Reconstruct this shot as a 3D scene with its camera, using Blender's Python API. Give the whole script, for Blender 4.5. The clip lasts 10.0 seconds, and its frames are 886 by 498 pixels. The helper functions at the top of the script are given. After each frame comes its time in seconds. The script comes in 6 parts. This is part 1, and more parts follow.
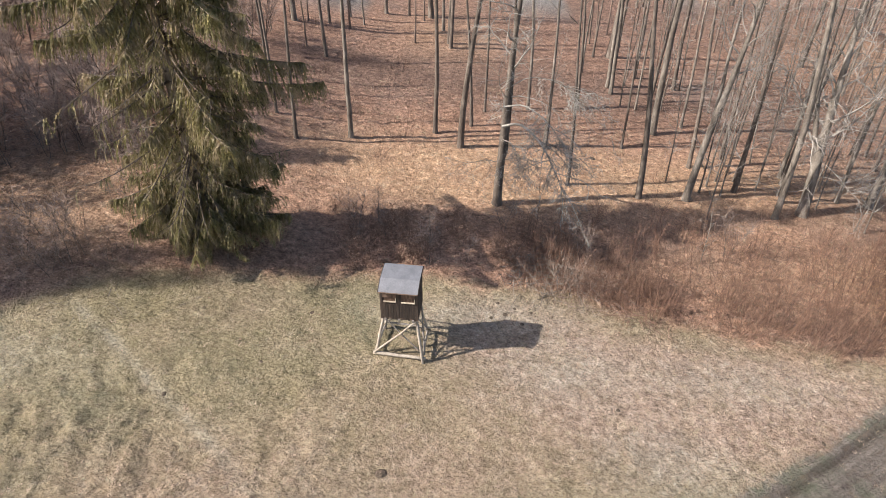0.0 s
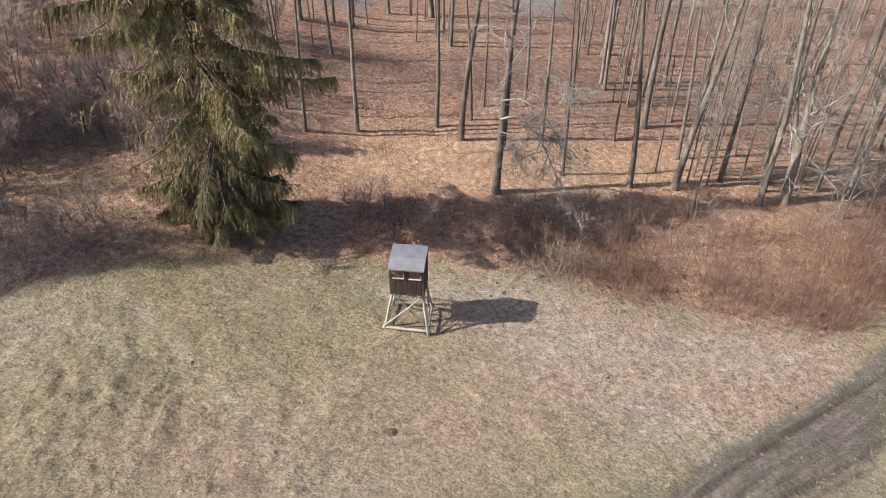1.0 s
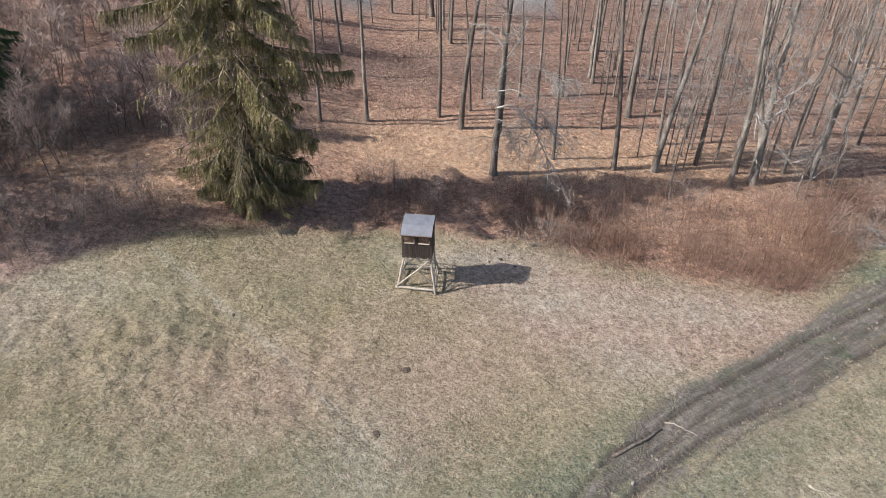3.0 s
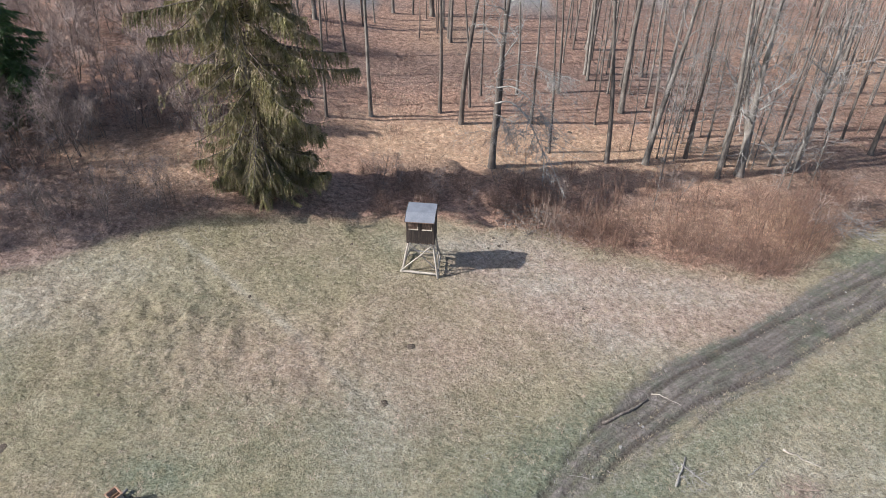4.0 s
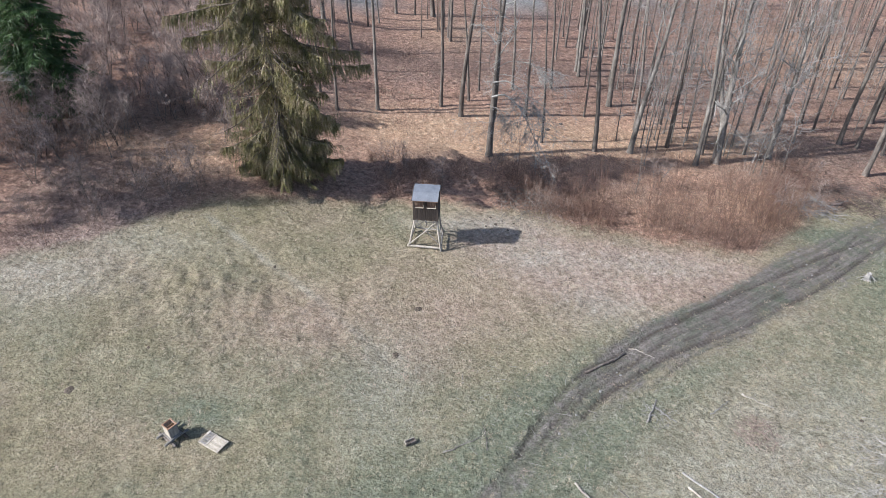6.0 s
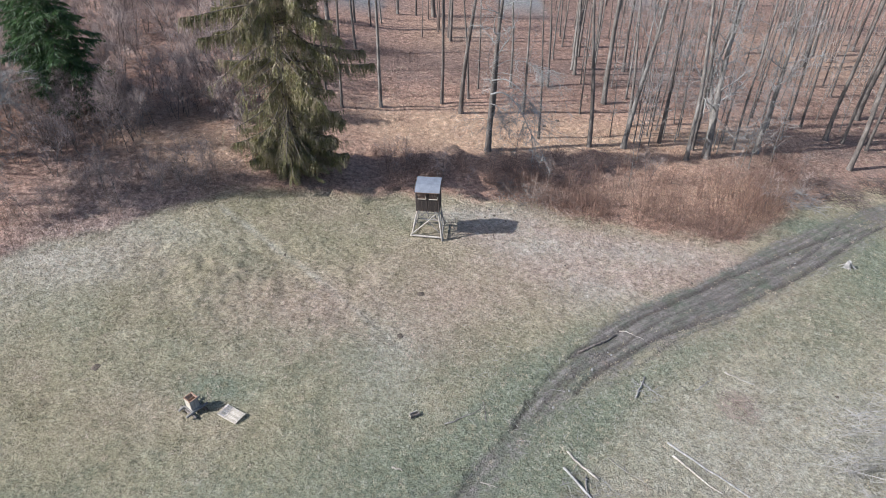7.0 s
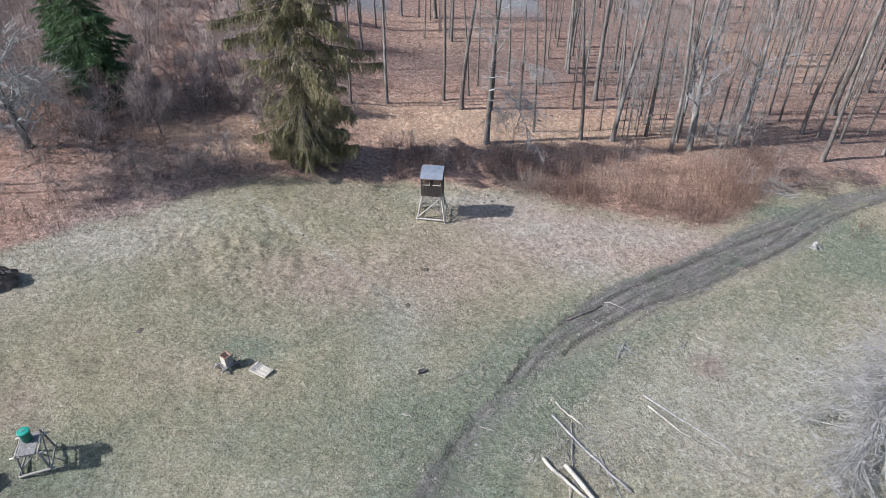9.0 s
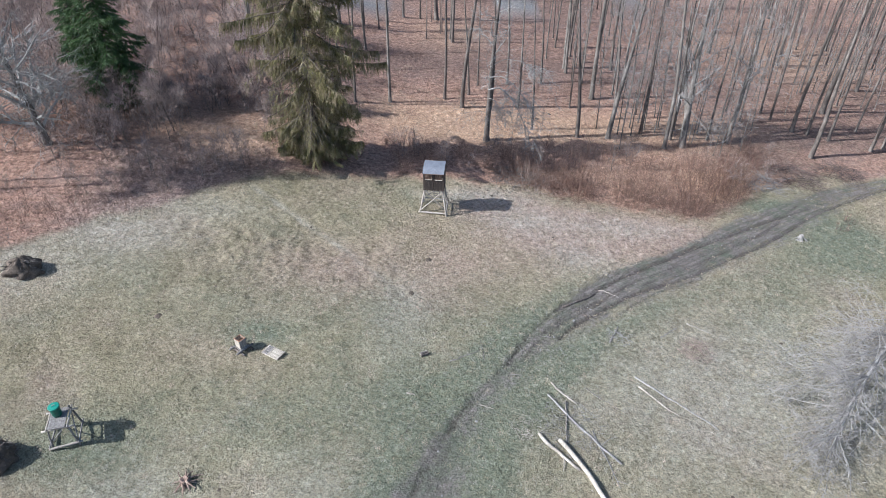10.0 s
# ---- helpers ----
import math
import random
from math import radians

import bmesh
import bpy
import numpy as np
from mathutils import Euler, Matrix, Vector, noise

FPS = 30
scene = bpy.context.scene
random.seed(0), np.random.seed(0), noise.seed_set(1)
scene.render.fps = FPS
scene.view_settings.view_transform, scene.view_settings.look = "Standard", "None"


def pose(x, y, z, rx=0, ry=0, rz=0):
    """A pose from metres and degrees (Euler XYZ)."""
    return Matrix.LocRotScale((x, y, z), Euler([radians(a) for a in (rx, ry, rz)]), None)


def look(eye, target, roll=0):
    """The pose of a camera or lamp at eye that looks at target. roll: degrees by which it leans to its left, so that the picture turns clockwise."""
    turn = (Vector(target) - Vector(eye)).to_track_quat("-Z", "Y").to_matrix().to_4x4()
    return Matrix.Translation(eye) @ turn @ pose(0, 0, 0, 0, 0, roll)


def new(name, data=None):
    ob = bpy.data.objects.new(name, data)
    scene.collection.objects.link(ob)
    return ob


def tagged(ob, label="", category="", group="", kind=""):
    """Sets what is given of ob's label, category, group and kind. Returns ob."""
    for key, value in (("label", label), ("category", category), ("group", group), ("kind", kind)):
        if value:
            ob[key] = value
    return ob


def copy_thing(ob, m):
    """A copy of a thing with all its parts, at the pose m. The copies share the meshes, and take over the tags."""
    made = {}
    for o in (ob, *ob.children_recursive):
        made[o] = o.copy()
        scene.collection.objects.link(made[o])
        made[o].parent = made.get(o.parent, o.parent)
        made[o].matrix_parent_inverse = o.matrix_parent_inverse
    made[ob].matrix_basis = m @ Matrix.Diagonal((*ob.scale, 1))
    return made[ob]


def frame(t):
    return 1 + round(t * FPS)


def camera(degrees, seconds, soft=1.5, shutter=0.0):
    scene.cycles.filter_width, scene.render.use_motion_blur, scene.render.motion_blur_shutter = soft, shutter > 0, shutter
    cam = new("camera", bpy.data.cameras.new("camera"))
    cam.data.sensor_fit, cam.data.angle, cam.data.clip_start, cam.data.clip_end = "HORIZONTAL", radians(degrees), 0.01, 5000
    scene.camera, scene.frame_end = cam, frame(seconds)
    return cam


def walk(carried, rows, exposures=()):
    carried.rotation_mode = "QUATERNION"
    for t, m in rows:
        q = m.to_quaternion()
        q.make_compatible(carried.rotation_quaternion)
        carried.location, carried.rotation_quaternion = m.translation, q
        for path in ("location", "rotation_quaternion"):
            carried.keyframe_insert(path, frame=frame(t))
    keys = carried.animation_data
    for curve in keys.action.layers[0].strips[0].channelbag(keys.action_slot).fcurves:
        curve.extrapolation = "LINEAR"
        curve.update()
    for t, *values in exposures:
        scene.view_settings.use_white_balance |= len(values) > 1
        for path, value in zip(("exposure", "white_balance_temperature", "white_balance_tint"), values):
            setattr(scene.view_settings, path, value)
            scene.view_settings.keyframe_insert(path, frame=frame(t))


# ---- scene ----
# The drone backs away and climbs, looking down at the meadow's edge.
cam = camera(67.0, 10.0, soft=0.75)
PATH = [
    (0.0, (3.150, -20.420, 20.893), (3.053, -12.410, 14.907), 0.48),
    (0.5, (3.030, -21.674, 21.300), (2.947, -13.667, 15.310), 0.45),
    (1.0, (2.918, -22.918, 21.712), (2.849, -14.914, 15.717), 0.41),
    (1.5, (2.815, -24.152, 22.128), (2.758, -16.151, 16.128), 0.38),
    (2.0, (2.719, -25.376, 22.547), (2.674, -17.380, 16.543), 0.35),
    (2.5, (2.631, -26.592, 22.970), (2.595, -18.600, 16.961), 0.33),
    (3.0, (2.549, -27.799, 23.396), (2.523, -19.811, 17.381), 0.30),
    (3.5, (2.473, -28.998, 23.825), (2.455, -21.013, 17.804), 0.28),
    (4.0, (2.403, -30.189, 24.255), (2.391, -22.208, 18.230), 0.25),
    (4.5, (2.337, -31.372, 24.688), (2.332, -23.395, 18.658), 0.23),
    (5.0, (2.275, -32.547, 25.122), (2.275, -24.574, 19.087), 0.21),
    (5.5, (2.217, -33.716, 25.557), (2.222, -25.746, 19.518), 0.19),
    (6.0, (2.163, -34.878, 25.993), (2.170, -26.910, 19.950), 0.17),
    (6.5, (2.110, -36.033, 26.429), (2.120, -28.068, 20.382), 0.15),
    (7.0, (2.059, -37.183, 26.865), (2.071, -29.220, 20.816), 0.14),
    (7.5, (2.010, -38.326, 27.300), (2.022, -30.365, 21.249), 0.12),
    (8.0, (1.961, -39.465, 27.735), (1.974, -31.504, 21.683), 0.11),
    (8.5, (1.912, -40.598, 28.168), (1.924, -32.637, 22.116), 0.09),
    (9.0, (1.863, -41.726, 28.600), (1.874, -33.765, 22.548), 0.08),
    (9.5, (1.812, -42.850, 29.029), (1.822, -34.888, 22.979), 0.06),
    (10.0, (1.760, -43.970, 29.456), (1.767, -36.005, 23.410), 0.05),
]
walk(cam, [(t, look(eye, target, roll)) for t, eye, target, roll in PATH],
     exposures=[(0.0, 0.69, 7000, 14), (1.5, 0.59, 6780, 13.4), (2.5, 0.56, 6600, 13), (4.0, 0.60, 6150, 11), (6.0, 0.61, 5850, 10), (10.0, 0.60, 5600, 10)])

# ---- light ----
SUN_EL, SUN_AZ = 38.0, 13.5          # the light travels towards +x and a little +y
travel = Vector((math.cos(radians(SUN_AZ)) * math.cos(radians(SUN_EL)), math.sin(radians(SUN_AZ)) * math.cos(radians(SUN_EL)), -math.sin(radians(SUN_EL))))
world = bpy.data.worlds.new("sky")
scene.world = world
world.use_nodes = True
sky = world.node_tree.nodes.new("ShaderNodeTexSky")
sky.sky_type, sky.sun_disc = "NISHITA", False
sky.sun_elevation = radians(SUN_EL)
sky.sun_rotation = math.atan2(-travel.x, -travel.y)
sky.air_density, sky.dust_density = 1.0, 2.0
back = world.node_tree.nodes["Background"]
back.inputs["Strength"].default_value = 0.12
world.node_tree.links.new(sky.outputs[0], back.inputs["Color"])
sun = new("sun", bpy.data.lights.new("sun", "SUN"))
sun.data.energy, sun.data.angle, sun.data.color = 5.7, radians(0.6), (1.0, 0.95, 0.88)
sun.matrix_world = look((0, 0, 60), Vector((0, 0, 60)) + travel)

# ---- materials ----
def ramp(nt, fac, colours):
    r = nt.nodes.new("ShaderNodeValToRGB")
    while len(r.color_ramp.elements) < len(colours):
        r.color_ramp.elements.new(0.5)
    for i, c in enumerate(colours):
        e = r.color_ramp.elements[i]
        e.position = 0.28 + 0.44 * i / max(1, len(colours) - 1)
        e.color = (*c, 1)
    nt.links.new(fac, r.inputs[0])
    return r.outputs[0]


def noise_of(nt, vec, scale, detail=6, rough=0.6):
    n = nt.nodes.new("ShaderNodeTexNoise")
    n.inputs["Scale"].default_value, n.inputs["Detail"].default_value, n.inputs["Roughness"].default_value = scale, detail, rough
    nt.links.new(vec, n.inputs["Vector"])
    return n.outputs["Fac"]


def blend(nt, fac, a, b, mode="MIX"):
    m = nt.nodes.new("ShaderNodeMix")
    m.data_type, m.blend_type = "RGBA", mode
    for value, slot in ((fac, 0), (a, 6), (b, 7)):
        if isinstance(value, (int, float)):
            m.inputs[slot].default_value = value
        elif isinstance(value, tuple):
            m.inputs[slot].default_value = (*value, 1)
        else:
            nt.links.new(value, m.inputs[slot])
    return m.outputs[2]


def calc(nt, op, a, b=0.0, clamp=False):
    m = nt.nodes.new("ShaderNodeMath")
    m.operation, m.use_clamp = op, clamp
    for value, slot in ((a, 0), (b, 1)):
        if isinstance(value, (int, float)):
            m.inputs[slot].default_value = value
        else:
            nt.links.new(value, m.inputs[slot])
    return m.outputs[0]


def start(name):
    m = bpy.data.materials.new(name)
    m.use_nodes = True
    nt = m.node_tree
    return m, nt, nt.nodes["Principled BSDF"]


def coords(nt, stretch=(1, 1, 1), space="Object"):
    tc, mp = nt.nodes.new("ShaderNodeTexCoord"), nt.nodes.new("ShaderNodeMapping")
    mp.inputs["Scale"].default_value = stretch
    nt.links.new(tc.outputs[space], mp.inputs["Vector"])
    return mp.outputs[0]


def bumped(nt, bsdf, height, strength=0.4, distance=0.02):
    b = nt.nodes.new("ShaderNodeBump")
    b.inputs["Strength"].default_value, b.inputs["Distance"].default_value = strength, distance
    nt.links.new(height, b.inputs["Height"])
    nt.links.new(b.outputs[0], bsdf.inputs["Normal"])


def material(name, colours, scale=2.0, rough=0.85, bump=0.5, fine=25.0, stretch=(1, 1, 1), vary=0.3, island=False, metal=0.0, sheen=0.0):
    """A worn surface: patches of the colours, finer grain over them, relief, and a shift from object to object."""
    m, nt, bsdf = start(name)
    vec = coords(nt, stretch)
    if island:
        geo = nt.nodes.new("ShaderNodeNewGeometry")
        col = ramp(nt, geo.outputs["Random Per Island"], colours)
        for i, e in enumerate(nt.nodes[-1].color_ramp.elements):
            e.position = i / max(1, len(colours) - 1)
    else:
        col = ramp(nt, noise_of(nt, vec, scale), colours)
    grain = noise_of(nt, vec, fine, 4, 0.7)
    g = ramp(nt, grain, [(0.6, 0.6, 0.6), (1.25, 1.25, 1.25)])
    col = blend(nt, 1.0, col, g, "MULTIPLY")
    info = nt.nodes.new("ShaderNodeObjectInfo")
    tone = calc(nt, "ADD", calc(nt, "MULTIPLY", info.outputs["Random"], vary), 1 - vary / 2)
    hsv = nt.nodes.new("ShaderNodeHueSaturation")
    nt.links.new(tone, hsv.inputs["Value"])
    nt.links.new(col, hsv.inputs["Color"])
    nt.links.new(hsv.outputs[0], bsdf.inputs["Base Color"])
    bsdf.inputs["Roughness"].default_value, bsdf.inputs["Metallic"].default_value = rough, metal
    if bump:
        bumped(nt, bsdf, grain, bump)
    return m


M_BARK = material("grey_bark", [(0.0622, 0.0509, 0.043), (0.158, 0.14, 0.12), (0.339, 0.311, 0.278)], 0.9, bump=0.9, fine=7, stretch=(3, 3, 0.9))
M_BARK_DARK = material("dark_bark", [(0.05, 0.04, 0.034), (0.12, 0.10, 0.085), (0.24, 0.21, 0.18)], 1.5, bump=0.8, fine=9, stretch=(3, 3, 0.7))
M_PALE = material("pale_branch", [(0.16, 0.147, 0.134), (0.255, 0.238, 0.22), (0.36, 0.342, 0.322)], 1.5, fine=8)
M_TWIG_RED = material("red_twig", [(0.085, 0.047, 0.033), (0.155, 0.088, 0.062), (0.26, 0.16, 0.115)], 1.0, bump=0, vary=0.4)
M_TWIG_GREY = material("grey_twig", [(0.224, 0.179, 0.158), (0.389, 0.315, 0.284), (0.586, 0.498, 0.449)], 1.0, bump=0, vary=0.4)
M_TWIG_BROWN = material("brown_twig", [(0.125, 0.09, 0.0725), (0.213, 0.16, 0.131), (0.338, 0.263, 0.219)], 1.0, bump=0, vary=0.5)
M_TWIG_MAUVE = material("mauve_twig", [(0.18, 0.132, 0.112), (0.31, 0.238, 0.205), (0.47, 0.38, 0.335)], 1.0, bump=0, vary=0.5)
M_STEM_DARK = material("dark_thin_stem", [(0.04, 0.028, 0.023), (0.085, 0.06, 0.05), (0.16, 0.12, 0.10)], 1.0, bump=0, vary=0.5)
M_DRY_LEAF = material("dry_leaf", [(0.20, 0.12, 0.083), (0.31, 0.20, 0.145), (0.42, 0.295, 0.225)], island=True, bump=0, vary=0.2)
M_SPRUCE_BARK = material("spruce_bark", [(0.09, 0.065, 0.05), (0.2, 0.165, 0.135), (0.33, 0.29, 0.25)], 2.0, bump=0.9, fine=8, stretch=(2, 2, 0.5))


def needle_material(name, shade, lit, dry, dry_share):
    """Needle sprays: the tone drifts from bough to bough and spray to spray, some are dry, and light passes through."""
    m, nt, bsdf = start(name)
    vec = coords(nt)
    geo = nt.nodes.new("ShaderNodeNewGeometry")
    tone = calc(nt, "ADD", calc(nt, "MULTIPLY", noise_of(nt, vec, 0.8, 5, 0.65), 0.75), calc(nt, "MULTIPLY", calc(nt, "SUBTRACT", geo.outputs["Random Per Island"], 0.5), 0.3))
    col = ramp(nt, calc(nt, "ADD", tone, 0.12), [shade, tuple((a + b) / 2 for a, b in zip(shade, lit)), lit])
    brown = calc(nt, "MULTIPLY", calc(nt, "SUBTRACT", noise_of(nt, vec, 1.7, 4, 0.6), 0.62 - dry_share, True), 5.0, True)
    col = blend(nt, brown, col, dry)
    nt.links.new(col, bsdf.inputs["Base Color"])
    bsdf.inputs["Roughness"].default_value = 0.6
    through_light, mix = nt.nodes.new("ShaderNodeBsdfTranslucent"), nt.nodes.new("ShaderNodeMixShader")
    nt.links.new(col, through_light.inputs["Color"])
    mix.inputs[0].default_value = 0.36
    nt.links.new(bsdf.outputs[0], mix.inputs[1])
    nt.links.new(through_light.outputs[0], mix.inputs[2])
    nt.links.new(mix.outputs[0], nt.nodes["Material Output"].inputs["Surface"])
    return m


M_NEEDLE = needle_material("spruce_needles", (0.055, 0.058, 0.024), (0.31, 0.275, 0.115), (0.34, 0.275, 0.185), 0.18)
M_NEEDLE_FIR = needle_material("fir_needles", (0.02, 0.045, 0.015), (0.085, 0.15, 0.045), (0.10, 0.10, 0.05), 0.02)
M_BOUGH = material("bough_bark", [(0.05, 0.038, 0.03), (0.11, 0.085, 0.066), (0.20, 0.165, 0.135)], 2.0, bump=0, fine=8)
M_POLE = material("weathered_pole", [(0.22, 0.19, 0.155), (0.36, 0.32, 0.27), (0.48, 0.44, 0.38)], 1.5, fine=14, stretch=(4, 4, 1))
M_BOARD_DARK = material("dark_stained_board", [(0.022, 0.016, 0.013), (0.045, 0.033, 0.027), (0.08, 0.06, 0.048)], 2.0, fine=18, stretch=(6, 6, 0.8), vary=0.6)
M_BOARD_BROWN = material("brown_board", [(0.075, 0.045, 0.032), (0.13, 0.083, 0.06), (0.22, 0.155, 0.115)], 2.0, fine=18, stretch=(6, 6, 0.8), vary=0.6)
M_BOARD_PALE = material("pale_board", [(0.27, 0.23, 0.18), (0.40, 0.35, 0.28), (0.5, 0.45, 0.38)], 2.0, fine=18, stretch=(5, 5, 1), vary=0.4)
M_GREY_WOOD = material("grey_wood", [(0.10, 0.092, 0.082), (0.19, 0.175, 0.16), (0.30, 0.28, 0.26)], 2.0, fine=16, stretch=(4, 4, 1), vary=0.5)
M_ROOF = material("grey_roof_felt", [(0.10, 0.108, 0.125), (0.14, 0.15, 0.172), (0.185, 0.195, 0.22)], 1.6, rough=0.55, bump=0.2, fine=30)
M_BARREL = material("green_plastic", [(0.006, 0.085, 0.055), (0.010, 0.13, 0.085)], 1.0, rough=0.4, bump=0, fine=12)
M_LID = material("green_plastic_lid", [(0.012, 0.21, 0.15), (0.02, 0.27, 0.19)], 1.0, rough=0.45, bump=0, fine=12)
M_TERRA = material("reddish_wood", [(0.20, 0.10, 0.06), (0.30, 0.17, 0.11), (0.40, 0.26, 0.19)], 3.0, fine=18)
M_BLEACHED = material("bleached_wood", [(0.20, 0.17, 0.14), (0.35, 0.31, 0.26), (0.50, 0.455, 0.40)], 1.6, fine=12)
M_FELLED = material("grey_felled_wood", [(0.152, 0.143, 0.128), (0.261, 0.242, 0.225), (0.396, 0.378, 0.351)], 1.2, fine=8)
M_LICHEN = material("pale_lichen_branch", [(0.15, 0.143, 0.13), (0.26, 0.25, 0.23), (0.38, 0.365, 0.34)], 1.5, fine=8)
M_STUMP = material("torn_stump_wood", [(0.07, 0.05, 0.04), (0.22, 0.15, 0.115), (0.42, 0.33, 0.27)], 5.0, fine=14, vary=0.6)
M_SOIL = material("dark_soil", [(0.045, 0.033, 0.024), (0.085, 0.064, 0.047), (0.14, 0.105, 0.078)], 3.0, fine=14, bump=0.9)
M_STONE = material("pale_stone", [(0.22, 0.21, 0.195), (0.36, 0.35, 0.33)], 3.0)


# ---- mesh building ----
class Shape:
    """Vertices and faces gathered for one mesh."""
    def __init__(self):
        self.v, self.f = [], []

    def tube(self, pts, radii, n=6, cap=False):
        base = len(self.v)
        pts = [Vector(p) for p in pts]
        for i, p in enumerate(pts):
            d = (pts[min(i + 1, len(pts) - 1)] - pts[max(i - 1, 0)]).normalized()
            ref = Vector((0, 0, 1)) if abs(d.z) < 0.9 else Vector((1, 0, 0))
            a = d.cross(ref).normalized()
            b = d.cross(a)
            for k in range(n):
                w = 2 * math.pi * k / n
                self.v.append(p + (a * math.cos(w) + b * math.sin(w)) * radii[i])
        for i in range(len(pts) - 1):
            for k in range(n):
                k2 = (k + 1) % n
                self.f.append((base + i * n + k, base + i * n + k2, base + (i + 1) * n + k2, base + (i + 1) * n + k))
        if cap:
            self.f.append(tuple(base + k for k in range(n))[::-1])
            self.f.append(tuple(base + (len(pts) - 1) * n + k for k in range(n)))
        return self

    def twig(self, pts, r):
        """A flat tapering ribbon along a line, for the thinnest twigs."""
        d = pts[-1] - pts[0]
        side = d.cross(Vector((d.y + 0.3, -d.z + 0.2, d.x - 0.4))).normalized()
        base = len(self.v)
        for i, p in enumerate(pts[:-1]):
            w = side * r * (1 - 0.75 * i / (len(pts) - 1))
            self.v += [p - w, p + w]
        self.v.append(pts[-1])
        for i in range(len(pts) - 2):
            k = base + 2 * i
            self.f.append((k, k + 1, k + 3, k + 2))
        k = base + 2 * (len(pts) - 2)
        self.f.append((k, k + 1, k + 2))
        return self

    def block(self, size, m=None, chamfer=0.006):
        """A board or beam with chamfered long edges."""
        x, y, z = (s / 2 for s in size)
        c = min(chamfer, x * 0.4, y * 0.4)
        ring = [(-x + c, -y), (x - c, -y), (x, -y + c), (x, y - c), (x - c, y), (-x + c, y), (-x, y - c), (-x, -y + c)]
        base = len(self.v)
        m = m or Matrix.Identity(4)
        for zz in (-z, z):
            self.v += [m @ Vector((a, b, zz)) for a, b in ring]
        for k in range(8):
            k2 = (k + 1) % 8
            self.f.append((base + k, base + k2, base + 8 + k2, base + 8 + k))
        self.f.append(tuple(base + k for k in range(8))[::-1])
        self.f.append(tuple(base + 8 + k for k in range(8)))
        return self

    def face(self, *pts):
        base = len(self.v)
        self.v += [Vector(p) for p in pts]
        self.f.append(tuple(range(base, base + len(pts))))
        return self

    def mesh(self, name, mat, smooth=False):
        me = bpy.data.meshes.new(name)
        me.from_pydata([tuple(p) for p in self.v], [], self.f)
        me.materials.append(mat)
        if smooth:
            me.polygons.foreach_set("use_smooth", [True] * len(me.polygons))
        me.update()
        return me


def part(name, shape, mat, parent=None, label="", smooth=False):
    ob = new(name, shape if isinstance(shape, bpy.types.Mesh) else shape.mesh(name, mat, smooth))
    ob.parent = parent
    if label:
        tagged(ob, label)
    return ob


def empty(name, m, label, category, group=""):
    e = new(name)
    e.matrix_basis = m
    return tagged(e, label, category, group)


def triangles(name, verts, mat, per=3):
    """One mesh of loose triangles from an (n, 3, 3) array, or quads from (n, 4, 3)."""
    n = len(verts)
    me = bpy.data.meshes.new(name)
    me.vertices.add(n * per)
    me.vertices.foreach_set("co", np.ascontiguousarray(verts, dtype=np.float32).ravel())
    me.loops.add(n * per)
    me.loops.foreach_set("vertex_index", np.arange(n * per, dtype=np.int32))
    me.polygons.add(n)
    me.polygons.foreach_set("loop_start", np.arange(0, n * per, per, dtype=np.int32))
    me.materials.append(mat)
    me.update(calc_edges=True)
    return me


def curve(points, n):
    """A smooth line through the given points, n steps between two."""
    pts = [np.array(p, float) for p in points]
    pts = [2 * pts[0] - pts[1]] + pts + [2 * pts[-1] - pts[-2]]
    out = []
    for a, b, c, d in zip(pts, pts[1:], pts[2:], pts[3:]):
        for i in range(n):
            u = i / n
            out.append(0.5 * (2 * b + (c - a) * u + (2 * a - 5 * b + 4 * c - d) * u * u + (3 * b - a - 3 * c + d) * u ** 3))
    out.append(pts[-2])
    return [tuple(float(v) for v in p) for p in out]

# ---- the ground ----
TRACK_L = [(-8.0, -42.0), (-0.9, -25.0), (2.0, -19.8), (5.1, -15.3), (8.5, -11.1), (12.1, -7.8), (17.4, -4.7), (22.5, -0.9), (27.5, 2.5), (34.6, 7.5), (42.7, 11.8), (70.0, 22.0)]
TRACK_R = [(-2.0, -42.0), (3.4, -24.8), (4.5, -20.4), (7.4, -16.9), (11.8, -11.9), (16.6, -7.7), (21.8, -4.6), (27.0, -1.1), (32.3, 2.3), (38.1, 6.1), (43.1, 8.6), (71.0, 18.0)]
TRACK = curve([((a + c) / 2, (b + d) / 2, math.hypot(a - c, b - d) / 2 * 0.95) for (a, b), (c, d) in zip(TRACK_L, TRACK_R)], 3)
EDGE = [(-90.0, -20.0), (-45.0, -16.0), (-28.2, -8.1), (-24.7, -4.7), (-21.2, -3.3), (-17.2, -0.1), (-12.3, 3.3), (-6.1, 4.8), (-2.3, 5.1), (2.6, 5.7), (8.3, 5.2),
        (10.5, 4.3), (12.5, 4.0), (15.0, 3.9), (18.0, 3.0), (21.0, 2.1), (24.2, 2.4), (28.0, 5.4), (31.6, 8.6), (38.8, 10.9), (46.9, 13.0), (90.0, 30.0)]
EDGE_X, EDGE_Y = np.array(EDGE).T
ROAD = [(-60.0, 44.0), (-12.0, 50.0), (0.0, 53.0), (12.0, 57.5), (30.0, 68.0), (60.0, 92.0)]
